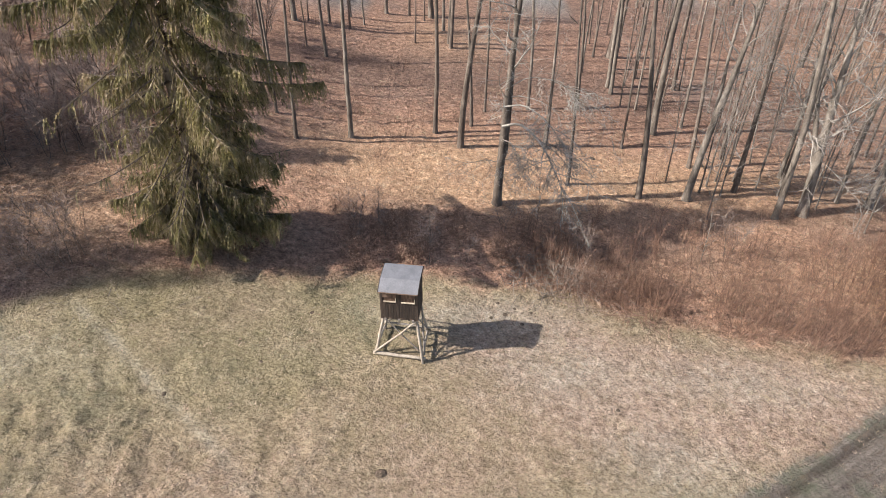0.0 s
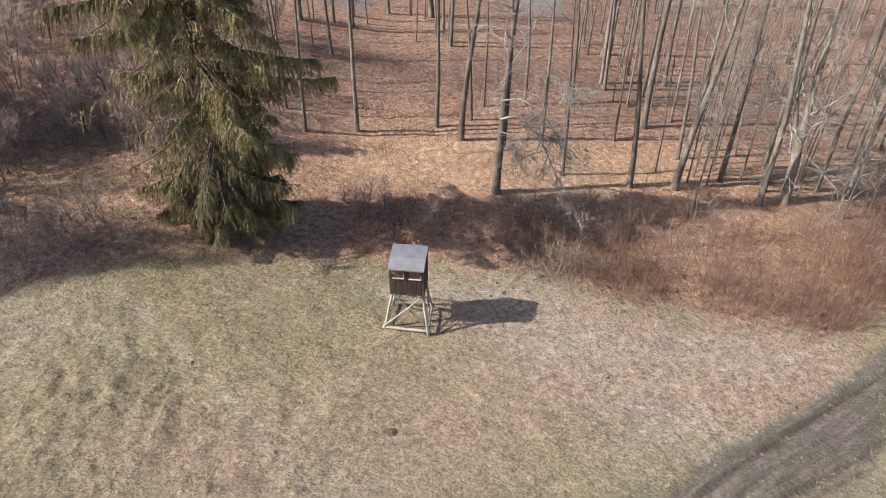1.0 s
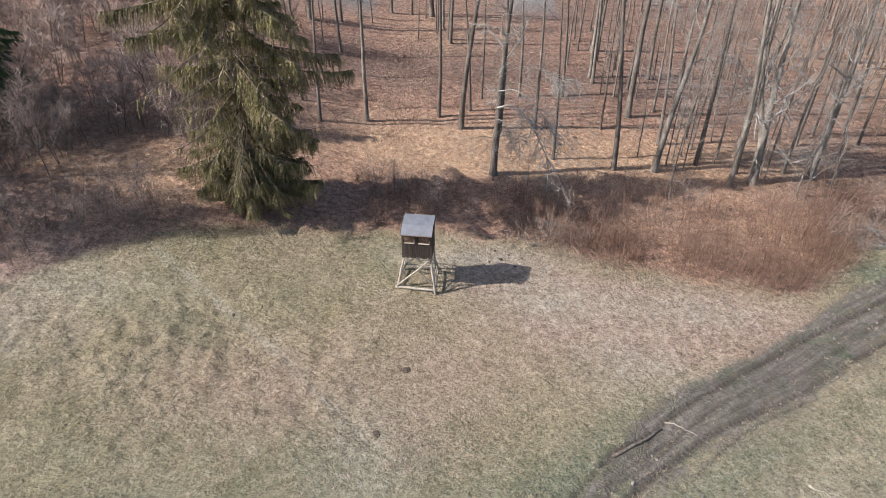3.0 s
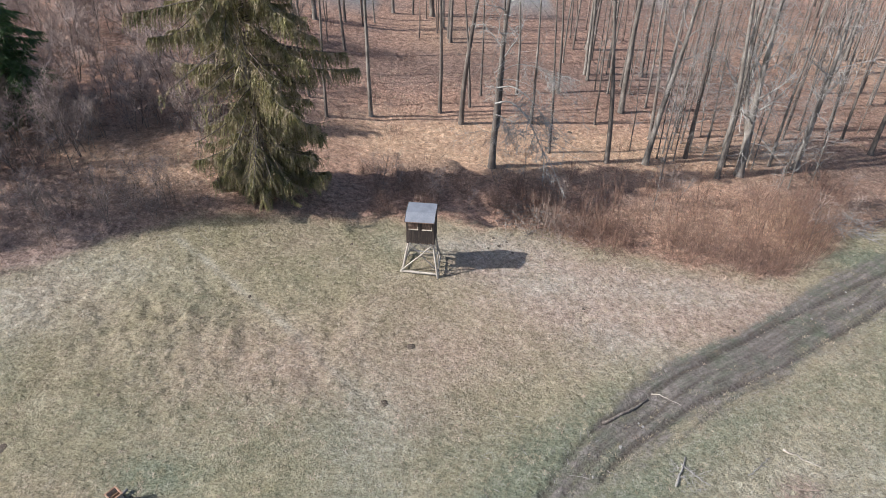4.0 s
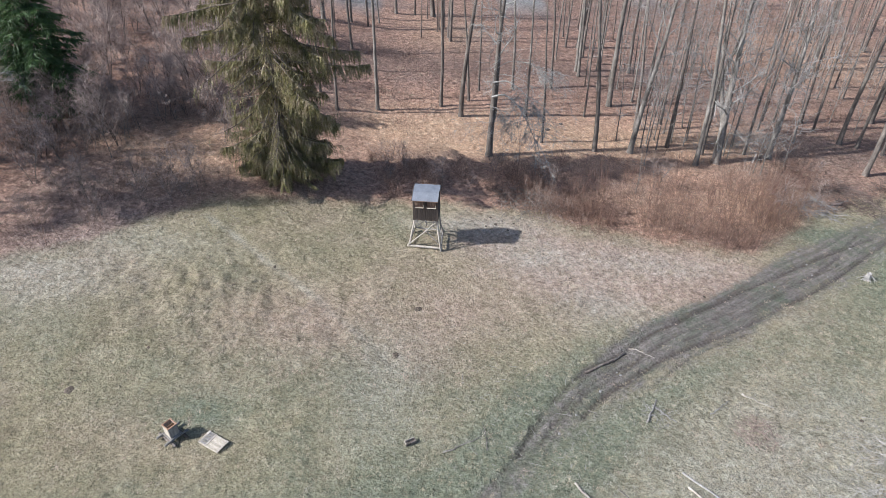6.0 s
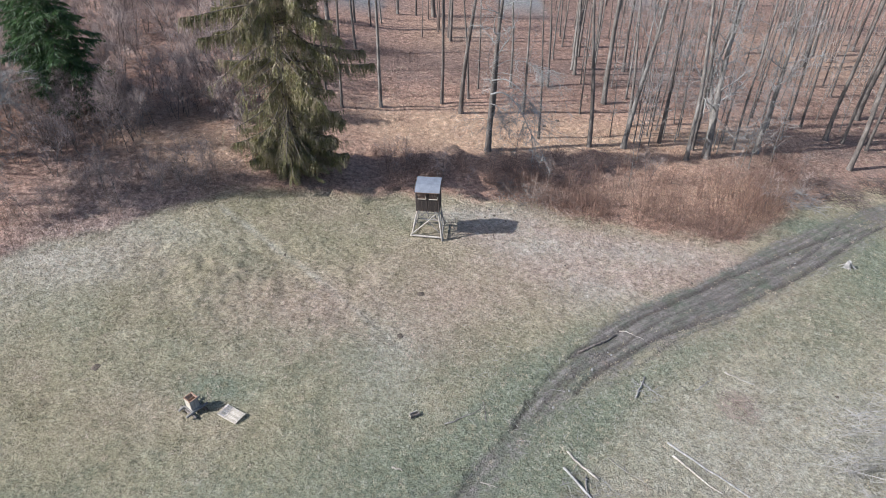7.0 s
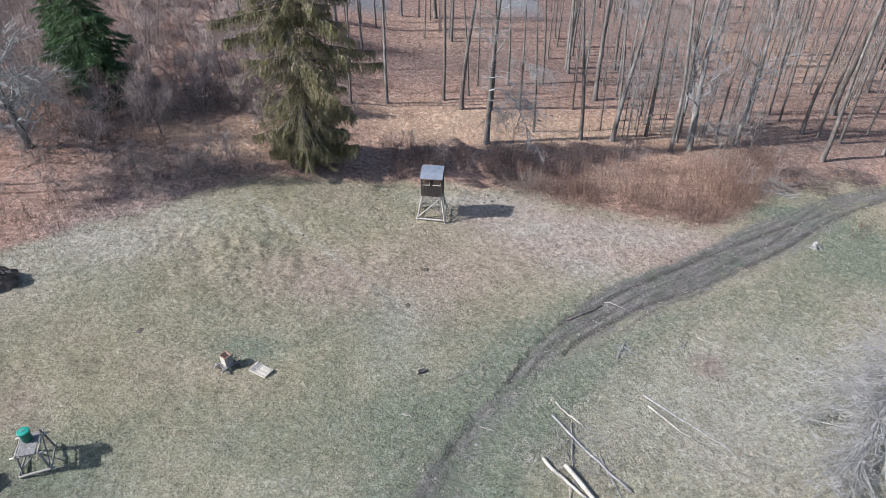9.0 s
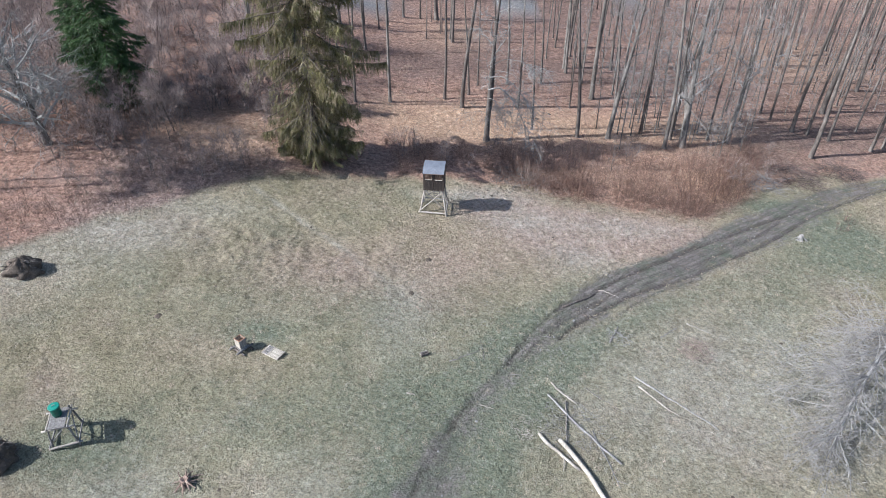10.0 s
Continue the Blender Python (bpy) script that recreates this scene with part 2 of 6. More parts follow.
# wheel ruts pressed into the track: half width, depth, and the line they follow
RUTS = [(0.17, 0.17, curve([(34.4, 5.6), (29.7, 3.1), (25.4, 0.5), (21.6, -1.8), (18.4, -3.9), (14.7, -6.2), (12.2, -8.2), (10.0, -9.7), (7.9, -12.0), (5.7, -15.4), (4.0, -17.7), (2.6, -19.8), (1.7, -21.4), (0.9, -23.2), (-0.6, -27.0), (-4.5, -36.0)], 2)),
        (0.20, 0.19, curve([(44.0, 10.2), (35.6, 5.4), (31.4, 2.2), (27.3, -0.9), (23.8, -3.1), (20.9, -5.0), (18.0, -6.6), (14.9, -8.2), (12.8, -9.8), (10.9, -11.2), (9.4, -12.8)], 2)),
        (0.13, 0.10, curve([(22.3, -2.3), (19.0, -4.5), (15.2, -6.9), (12.6, -8.9), (10.5, -10.3), (8.6, -12.2), (7.0, -14.6)], 2)),
        (0.15, 0.11, curve([(33.4, 6.0), (29.6, 2.2), (26.0, -0.5), (22.4, -3.0), (19.4, -4.9), (16.4, -6.7)], 2)),
        (0.14, 0.08, curve([(13.4, -8.5), (11.6, -10.0), (9.8, -11.2), (8.2, -13.4), (6.6, -16.0)], 2)),
        (0.13, 0.08, curve([(20.4, -5.9), (16.6, -8.0), (13.9, -10.2), (11.4, -12.4)], 2))]



def smooth(v):
    v = np.clip(v, 0, 1)
    return v * v * (3 - 2 * v)


TABLE = np.random.default_rng(11).uniform(-1, 1, (256, 256))


def lumps(x, y, size, seed=0):
    """Rolling relief between about -1 and 1: two octaves of lattice noise."""
    out = 0
    for k, (scale, gain) in enumerate(((size * 0.5, 0.75), (size * 0.21, 0.35))):
        u, v = np.asarray(x) / scale + 17.3 * seed + 5 * k, np.asarray(y) / scale + 9.7 * seed
        i, j = np.floor(u).astype(int), np.floor(v).astype(int)
        fu, fv = u - i, v - j
        fu, fv = fu * fu * (3 - 2 * fu), fv * fv * (3 - 2 * fv)
        t = lambda a, b: TABLE[a % 256, b % 256]
        out = out + gain * ((t(i, j) * (1 - fu) + t(i + 1, j) * fu) * (1 - fv) + (t(i, j + 1) * (1 - fu) + t(i + 1, j + 1) * fu) * fv)
    return out


def slope(x, y):
    """The lie of the land, falling to the right; the left rises towards the wood."""
    left = smooth((-2 - x) / 14)
    return -0.72 - 0.085 * np.clip(x, -60, 90) - 0.006 * np.clip(y, -200, 200) + left * 0.075 * np.clip(y + 9, -14, 22)


def along(line, x, y):
    """Distance to a polyline and the side-signed offset, with the interpolated third value."""
    best = np.full(np.shape(x), 1e9)
    side = np.zeros(np.shape(x))
    third = np.zeros(np.shape(x))
    run = np.zeros(np.shape(x))
    done = 0.0
    for a, b in zip(line[:-1], line[1:]):
        dx, dy = b[0] - a[0], b[1] - a[1]
        n = math.hypot(dx, dy)
        u = np.clip(((x - a[0]) * dx + (y - a[1]) * dy) / n ** 2, 0, 1)
        d = np.hypot(x - a[0] - u * dx, y - a[1] - u * dy)
        s = ((x - a[0]) * dy - (y - a[1]) * dx) / n
        w = (a[2] + (b[2] - a[2]) * u) if len(a) > 2 else 0 * u
        near = d < best
        best, side, third = np.where(near, d, best), np.where(near, s, side), np.where(near, w, third)
        run = np.where(near, done + u * n, run)
        done += n
    along.run = run
    return best, side, third


def zones(x, y):
    """What covers the ground: leaf litter, track mud, rut darkness, rut depth, gravel road, green verge."""
    x, y = np.asarray(x, float), np.asarray(y, float)
    if x.ndim == 0:
        return tuple(float(v[0]) for v in zones(x[None], y[None]))
    wob = 0.5 * lumps(x, y, 2.3, 3) + 0.8 * lumps(x, y, 6.1, 4)
    litter = smooth((y - np.interp(x, EDGE_X, EDGE_Y) + wob * 0.9 + 0.4) / 1.8)
    d, s, w = along(TRACK, x, y)
    edge = w + 0.25 * lumps(x, y, 1.7, 5)
    fade = np.where(s > 0, 2.2 + 0.9 * lumps(x, y, 2.9, 11), 0.8)     # crisp on the upper side, trodden out on the lower
    track = 1 - smooth((d - edge + fade * 0.75) / fade)
    track = track * np.interp(y, [-27, -22, -19, -14, -11, -2, 8, 16], [1, 1, 0.88, 0.8, 0.95, 1, 0.85, 0.6])    # grass takes it back in the middle stretch
    # below the bend the grass has taken the track back, all but one muddy wheel line
    close = d < 5.0
    line = np.full(np.shape(x), 99.0)
    if np.any(close):
        line[close] = along(RUTS[0][2], x[close], y[close])[0]
    overgrown = smooth((-8.5 - y) / 8.0) * smooth((y + 25.5) / 5.0)
    near_line = np.exp(-(line / (1.25 + 0.5 * lumps(x, y, 2.3, 18))) ** 2)
    track = track * (1 - overgrown * (0.58 - 0.5 * near_line))
    dent, dark = np.zeros(np.shape(x)), np.zeros(np.shape(x))
    u, v = x[close], y[close]
    for k, (half, depth, path) in enumerate(RUTS if np.any(close) else ()):
        half *= 0.8
        off = (line[close] if k == 0 else along(path, u, v)[0]) + (0.05 + 0.16 * smooth((-11 - v) / 3)) * lumps(u, v, 1.1, 20 + k)
        here = np.clip(0.75 + 0.6 * lumps(u, v, 4.5, 30 + k), 0.25, 1) if k > 1 else np.clip(0.95 - 0.3 * smooth((-11 - v) / 3) + (0.4 + 0.5 * smooth((-11 - v) / 3)) * lumps(u, v, 4.5, 30 + k), 0.3, 1)
        bed = np.exp(-(off / half) ** 2) * here
        lip = np.exp(-((off - half * 2.1) / (half * 0.8)) ** 2) * here
        dent[close] += 0.65 * depth * bed - 0.2 * depth * lip
        dark[close] = np.maximum(dark[close], bed * (0.9 if k < 2 else 0.8))
    rd, _, _ = along(ROAD, x, y)
    road = 1 - smooth((rd - 1.1 + 0.3 * lumps(x, y, 3, 8)) / 0.6)
    litter = litter * (1 - track * 0.9)
    verge = np.exp(-((d - w - 0.5) / np.interp(y, [-12, -4], [1.3, 0.8])) ** 2)
    return litter, track, dark, dent, road, verge


def clods(x, y):
    """Where the turf is churned into clods: strongest beside the game path."""
    return 0.42 + 0.85 * np.exp(-((x + 11) / 8) ** 2 - ((y + 5) / 5) ** 2) + 0.2 * lumps(x, y, 7, 19)


def ground_z(x, y):
    x, y = np.asarray(x, float), np.asarray(y, float)
    litter, track, dark, dent, road, verge = zones(x, y)
    c = clods(x, y)
    z = slope(x, y) + 0.07 * lumps(x, y, 9, 1) + 0.035 * lumps(x, y, 2.1, 2) * (1 - track)
    z += (0.06 * c * np.tanh(2.8 * lumps(x, y, 1.0, 6)) + 0.09 * c * lumps(x, y, 1.9, 16)) * (1 - 0.7 * track) + 0.06 * lumps(x, y, 3.3, 9) * litter
    return z - 0.05 * track - dent + 0.04 * verge - 0.06 * worn_at(x, y)


PATH_LINE = [(-13.5, 1.7), (-11.0, -0.3), (-9.0, -2.0), (-7.4, -3.3), (-5.7, -4.8), (-4.3, -6.2), (-3.0, -7.4), (-1.1, -9.4), (0.2, -11.6)]


def worn_at(x, y):
    """A narrow game path trodden through the grass."""
    return np.clip(np.exp(-(along(PATH_LINE, x, y)[0] / 0.26) ** 2) * (0.8 + 0.5 * lumps(x, y, 3.1, 17)) * smooth((y + 12.5) / 4), 0, 1)


def at_ground(x, y, up=0.0):
    return (x, y, float(ground_z(x, y)) + up)


def spread(lo, hi, step, far):
    core = np.arange(lo, hi + 1e-6, step)
    out, d = [], step
    edge = 0.0
    while edge < far:
        d *= 1.33
        edge += d
        out.append(edge)
    out = np.array(out)
    return np.r_[lo - out[::-1], core, hi + out]


GX, GY = spread(-34, 46, 0.15, 1800), spread(-27, 26, 0.15, 1800)
gx, gy = np.meshgrid(GX, GY)
gx = gx + 0.05 * np.sin(gy * 7.1 + gx * 3.3) * (np.abs(gx) < 60)
gz = ground_z(gx, gy)
nx, ny = len(GX), len(GY)
quad = (np.arange(nx - 1)[None, :] + nx * np.arange(ny - 1)[:, None]).ravel()
loops = np.stack([quad, quad + 1, quad + 1 + nx, quad + nx], -1).astype(np.int32)
me = bpy.data.meshes.new("ground")
me.vertices.add(nx * ny)
me.vertices.foreach_set("co", np.stack([gx, gy, gz], -1).astype(np.float32).ravel())
me.loops.add(loops.size)
me.loops.foreach_set("vertex_index", loops.ravel())
me.polygons.add(len(loops))
me.polygons.foreach_set("loop_start", np.arange(0, loops.size, 4, dtype=np.int32))
me.polygons.foreach_set("use_smooth", np.ones(len(loops), dtype=bool))
me.update(calc_edges=True)
z_litter, z_track, z_dark, _, z_road, z_verge = zones(gx, gy)


def blob(x, y, cx, cy, rx, ry):
    return np.exp(-(((x - cx) / rx) ** 2 + ((y - cy) / ry) ** 2))


def green_at(x, y):
    z = zones(x, y)
    g = (0.75 * z[5] + 0.55 * np.exp(-(along(TRACK, x, y)[0] / 2.9) ** 2) * smooth((-11 - y) / 4)) * smooth((-4 - y) / 8 + 0.15)
    for cx, cy, rx, ry, a in [(35, 0, 5, 4, 0.9), (31, -2.5, 6, 3, 0.4), (-13, -12, 6, 3, 0.1), (27, -8, 6, 4, 0.2), (-9.6, -13.8, 2.2, 1.2, 0.9), (-17.5, -22.5, 4, 2.5, 0.9), (-8, -20, 5, 2.5, 0.5), (-0.5, -18, 2.5, 4, 0.5), (36.5, 0.5, 3, 4, 0.6), (30.5, 5.5, 2.5, 1.5, 0.5), (32, 5.0, 4, 2.2, 0.8), (6, -15, 3, 3, 0.4),
                              (-3, 1, 4, 2, 0.15), (-11, -11, 9, 3, 0.25), (-3, -11.5, 5, 3, 0.3), (5, -11, 5, 3, 0.25), (4, -20, 4, 5, 0.4), (-2, -20, 6, 5, 0.3), (27, -5, 4, 2.5, 0.3), (30, -14, 9, 6, 0.1), (14, -18, 8, 5, 0.15), (-12, -22, 10, 5, 0.12)]:
        g = g + a * blob(x, y, cx, cy, rx, ry)
    return np.clip(g, 0, 1)


def spots(x, y, rows):
    out = 0 * x
    for cx, cy, rx, ry, a in rows:
        out = out + a * blob(x, y, cx, cy, rx, ry)
    return np.clip(out, 0, 1)


RUST = [(12, 0.8, 7, 2.4, 0.7), (13, -2.0, 9, 3.6, 1.0), (-6, -7.5, 6, 3.5, 0.75), (3, -6, 4, 2.5, 0.55), (6.3, 3.0, 4, 2.4, 0.95), (20, 0.0, 6, 2.5, 0.8), (-13, -15, 3, 2, 0.3), (1, -10, 3, 2, 0.5), (-22, -5, 4, 2.0, 0.4), (-30, -12, 6, 4, 0.5)]
PALE = [(6.5, 4.0, 3, 1.4, 0.35), (14, -18, 9, 7, 0.35), (24, -15, 9, 8, 0.5), (-21, -5, 5, 2.6, 0.6), (-27, -9, 5, 3, 0.45), (-16, -1.5, 4, 1.5, 0.4), (12, -4, 3, 2, 0.5), (8, 0.5, 3, 2, 0.6), (-14, -25, 3, 2, 0.6), (-1, -12, 2, 4, 0.45), (16, 0.4, 5, 1.5, 0.5), (-4, -25, 5, 3, 0.4), (3, 3.4, 4, 1.0, 0.5)]
# golden litter, brightened where sun reaches the floor: sunlight put into the colour
SUN_GOLD = [(20, 8, 10, 3.5, 0.45), (29, 11, 5, 3, 0.2), (12, 18, 16, 5, 1.0), (31, 20, 9, 4, 0.6), (29, 6.5, 4, 2.5, 0.6), (2, 17, 8, 4, 0.8), (-17, 9, 6, 4, 1.0), (3, 43, 6, 7, 0.7), (50, 45, 14, 12, 0.7), (30, 9.5, 3.5, 2.5, 0.6)]
# litter darkened where trees and hedge shade it: shade put into the colour
SHADED = [(11, 8, 4, 2.5, 0.5), (24, 4, 4, 1.5, 0.3), (-14, 4.5, 5, 2.5, 0.4), (44, 21, 12, 5, 0.6), (32, 15, 6, 2.5, 0.4), (30, 32, 12, 6, 0.4), (34, 12, 5, 2.5, 0.6), (10, 34, 14, 7, 0.6), (-5, 32, 9, 5, 0.5), (60, 32, 14, 8, 0.6), (20, 60, 60, 16, 0.6)]
t_side = along(TRACK, gx, gy)[1]
t_run = along.run


worn = worn_at(gx, gy)
for key, value in (("litter", z_litter), ("track", z_track), ("rut", np.clip(z_dark, 0, 1)), ("road", z_road), ("green", green_at(gx, gy)),
                   ("rust", spots(gx, gy, RUST)), ("pale", np.clip(spots(gx, gy, PALE) + 0.6 * worn, 0, 1)), ("sun_gold", spots(gx, gy, SUN_GOLD)),
                   ("shaded", spots(gx, gy, SHADED)), ("dull", 0.65 * smooth((-11 - gx) / 5) * smooth((gx + 29) / 7) * smooth((9 - gy) / 5)), ("across", t_side), ("length", t_run)):
    me.attributes.new(key, "FLOAT", "POINT").data.foreach_set("value", np.asarray(value, np.float32).ravel())

M_GROUND, nt, bsdf = start("meadow_and_leaf_litter")
vec = coords(nt)


def attr(nt, name):
    a = nt.nodes.new("ShaderNodeAttribute")
    a.attribute_name = name
    return a.outputs["Fac"]


def patchy(nt, name, tex, gain=1.3, lift=0.25):
    """A zone broken up by noise."""
    return calc(nt, "MULTIPLY", attr(nt, name), calc(nt, "MULTIPLY", calc(nt, "ADD", tex, lift - 0.3, True), gain * 1.6, True), True)


big, mid, small, tiny = (noise_of(nt, vec, s, 8, 0.68) for s in (0.13, 0.55, 2.4, 9.0))
grass = ramp(nt, mid, [(0.15, 0.13, 0.075), (0.24, 0.21, 0.13), (0.305, 0.265, 0.17), (0.39, 0.345, 0.235)])
olive = ramp(nt, small, [(0.095, 0.11, 0.07), (0.165, 0.18, 0.125), (0.265, 0.272, 0.205)])
rusty = ramp(nt, small, [(0.207, 0.14, 0.107), (0.348, 0.256, 0.205), (0.488, 0.384, 0.32)])
bleached = ramp(nt, small, [(0.227, 0.211, 0.171), (0.389, 0.367, 0.311), (0.551, 0.524, 0.454)])
grass = blend(nt, calc(nt, "MULTIPLY", calc(nt, "SUBTRACT", big, 0.5, True), 3.0, True), grass, rusty)
grass = blend(nt, calc(nt, "MULTIPLY", calc(nt, "SUBTRACT", 0.47, big, True), 4.0, True), grass, olive)
grass = blend(nt, patchy(nt, "rust", mid), grass, rusty)
grass = blend(nt, patchy(nt, "pale", mid), grass, bleached)
grass = blend(nt, patchy(nt, "green", small), grass, olive)
leaves = ramp(nt, small, [(0.115, 0.073, 0.057), (0.285, 0.172, 0.126), (0.45, 0.275, 0.20), (0.62, 0.43, 0.32)])
leaves = blend(nt, calc(nt, "MULTIPLY", calc(nt, "SUBTRACT", mid, 0.53, True), 5.0, True), leaves, (0.24, 0.165, 0.136))
leaves = blend(nt, calc(nt, "MULTIPLY", calc(nt, "SUBTRACT", big, 0.52, True), 4.0, True), leaves, (0.37, 0.275, 0.235))
# straw tone for the golden litter and its painted pools of sun
straw = ramp(nt, small, [(0.26, 0.163, 0.107), (0.494, 0.328, 0.215), (0.702, 0.52, 0.364)])
# greyer litter on the left, with some of the shade there put into the colour
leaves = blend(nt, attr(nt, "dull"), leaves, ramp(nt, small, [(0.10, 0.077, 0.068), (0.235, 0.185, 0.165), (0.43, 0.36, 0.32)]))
leaves = blend(nt, patchy(nt, "sun_gold", mid), leaves, straw)
# painted shade of the wood, as patches of darker litter
leaves = blend(nt, patchy(nt, "shaded", small, 1.5, 0.4), leaves, ramp(nt, small, [(0.06, 0.042, 0.036), (0.13, 0.093, 0.08), (0.22, 0.155, 0.13)]))
lane = nt.nodes.new("ShaderNodeCombineXYZ")
nt.links.new(calc(nt, "MULTIPLY", attr(nt, "across"), 3.2), lane.inputs[0])
nt.links.new(calc(nt, "MULTIPLY", attr(nt, "length"), 0.22), lane.inputs[1])
streak = noise_of(nt, lane.outputs[0], 1.0, 6, 0.65)
mud = ramp(nt, small, [(0.125, 0.108, 0.098), (0.19, 0.168, 0.15), (0.26, 0.235, 0.212)])
mud = blend(nt, calc(nt, "MULTIPLY", calc(nt, "SUBTRACT", mid, 0.46, True), 5.0, True), mud, (0.125, 0.135, 0.098))
mud = blend(nt, 1.0, mud, ramp(nt, streak, [(0.42, 0.40, 0.39), (0.95, 0.95, 0.95), (1.35, 1.34, 1.32)]), "MULTIPLY")
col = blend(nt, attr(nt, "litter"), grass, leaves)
col = blend(nt, calc(nt, "ADD", calc(nt, "MULTIPLY", calc(nt, "ADD", calc(nt, "SUBTRACT", attr(nt, "track"), 0.5), calc(nt, "ADD", calc(nt, "MULTIPLY", calc(nt, "SUBTRACT", streak, 0.5), 1.5), calc(nt, "MULTIPLY", calc(nt, "SUBTRACT", small, 0.5), 1.5))), 1.3), 0.45, True), col, mud)
lug = calc(nt, "ADD", calc(nt, "MULTIPLY", calc(nt, "SINE", calc(nt, "MULTIPLY", attr(nt, "length"), 21.0)), 0.5), 0.5)
col = blend(nt, calc(nt, "MULTIPLY", calc(nt, "MULTIPLY", attr(nt, "rut"), calc(nt, "ADD", calc(nt, "MULTIPLY", lug, 0.45), 0.6)), calc(nt, "ADD", streak, 0.4), True), col, (0.06, 0.05, 0.044))
col = blend(nt, attr(nt, "road"), col, (0.22, 0.215, 0.21))
rough_cover = calc(nt, "SUBTRACT", 1.0, calc(nt, "MULTIPLY", attr(nt, "track"), 0.65))
col = blend(nt, rough_cover, col, ramp(nt, tiny, [(0.42, 0.415, 0.41), (0.98, 0.98, 0.98), (1.5, 1.49, 1.47)]), "MULTIPLY")
clump = noise_of(nt, vec, 3.4, 5, 0.75)
col = blend(nt, rough_cover, col, ramp(nt, clump, [(0.55, 0.54, 0.53), (1.0, 1.0, 1.0), (1.38, 1.37, 1.35)]), "MULTIPLY")
nt.links.new(col, bsdf.inputs["Base Color"])
bsdf.inputs["Roughness"].default_value = 0.95
bsdf.inputs["Specular IOR Level"].default_value = 0.2
bumped(nt, bsdf, calc(nt, "ADD", tiny, calc(nt, "MULTIPLY", clump, 2.2)), 1.0, 0.16)
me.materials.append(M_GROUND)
ground = tagged(new("ground", me), "dry meadow, muddy track and leaf-covered forest floor", "ground", kind="structure")

# ---- the hunting stand ----
def pole(a, b, r, taper=0.85, wob=0.012, n=8, seed=0):
    rnd = random.Random(seed)
    a, b = Vector(a), Vector(b)
    steps = 6
    pts = [a.lerp(b, i / steps) + Vector((rnd.uniform(-wob, wob), rnd.uniform(-wob, wob), rnd.uniform(-wob, wob))) * (0 < i < steps) for i in range(steps + 1)]
    return Shape().tube(pts, [r * (1 - (1 - taper) * i / steps) * rnd.uniform(0.95, 1.05) for i in range(steps + 1)], n, cap=True)


def hunting_stand(x, y, yaw):
    base = float(slope(x, y)) - 0.05
    st = empty("hunting_stand", pose(x, y, base, 0, 0, yaw), "dark board hunting cabin on splayed grey pole legs", "hunting stand")
    FLOOR, TOP, HALF, DEPTH = 2.22, 3.74, 0.80, 0.64
    # four splayed legs
    foot = {(-1, -1): (-1.12, -0.84), (1, -1): (1.07, -1.06), (-1, 1): (-1.0, 0.88), (1, 1): (1.02, 0.86)}
    gz_at = {}
    for (sx, sy), (fx, fy) in foot.items():
        wx, wy = (Matrix.Rotation(radians(yaw), 2) @ Vector((fx, fy))) + Vector((x, y))
        gz_at[sx, sy] = float(ground_z(wx, wy)) - base
        part("leg", pole((fx, fy, gz_at[sx, sy] - 0.12), (sx * 0.70, sy * 0.52, FLOOR + 0.02), 0.072 if sy < 0 else 0.06, seed=sx + 3 * sy), M_POLE, st, smooth=True)
    zl, zr = gz_at[-1, -1], gz_at[1, -1]
    part("ground_beam", pole((-1.2, -0.88, zl + 0.13), (1.14, -0.94, zr + 0.20), 0.085, 0.9, seed=11), M_POLE, st, "thick pale log across the front feet", True)
    part("side_beam", pole((-1.08, -0.9, zl + 0.28), (-0.98, 0.95, gz_at[-1, 1] + 0.28), 0.05, seed=12), M_GREY_WOOD, st, smooth=True)
    part("side_beam", pole((1.03, -0.9, zr + 0.34), (1.0, 0.92, gz_at[1, 1] + 0.34), 0.05, seed=13), M_GREY_WOOD, st, smooth=True)
    part("rear_beam", pole((-1.05, 0.9, gz_at[-1, 1] + 0.4), (1.05, 0.88, gz_at[1, 1] + 0.4), 0.05, seed=14), M_GREY_WOOD, st, smooth=True)
    # braces: a pale one and thinner dark ones
    part("brace", pole((-1.13, -0.93, zl + 0.2), (0.72, -0.66, FLOOR - 0.12), 0.05, seed=15), M_POLE, st, "pale diagonal pole", True)
    part("brace", pole((0.98, -0.80, zr + 0.4), (-0.72, -0.50, FLOOR - 0.15), 0.032, seed=16), M_GREY_WOOD, st, smooth=True)
    part("brace", pole((1.1, -0.86, zr + 0.35), (0.78, 0.52, FLOOR - 0.1), 0.035, seed=17), M_GREY_WOOD, st, smooth=True)
    part("brace", pole((1.1, 0.84, gz_at[1, 1] + 0.3), (0.78, -0.5, FLOOR - 0.1), 0.035, seed=18), M_GREY_WOOD, st, smooth=True)
    part("brace", pole((-1.1, 0.86, gz_at[-1, 1] + 0.3), (-0.76, -0.5, FLOOR - 0.1), 0.035, seed=19), M_GREY_WOOD, st, smooth=True)
    part("brace", pole((-1.02, 0.92, gz_at[-1, 1] + 0.3), (0.7, 0.58, FLOOR - 0.1), 0.035, seed=20), M_GREY_WOOD, st, smooth=True)
    # floor on joists
    for jx in (-0.6, 0.0, 0.6):
        part("joist", Shape().block((0.09, 1.42, 0.12), pose(jx, 0, FLOOR - 0.085), 0.008), M_GREY_WOOD, st)
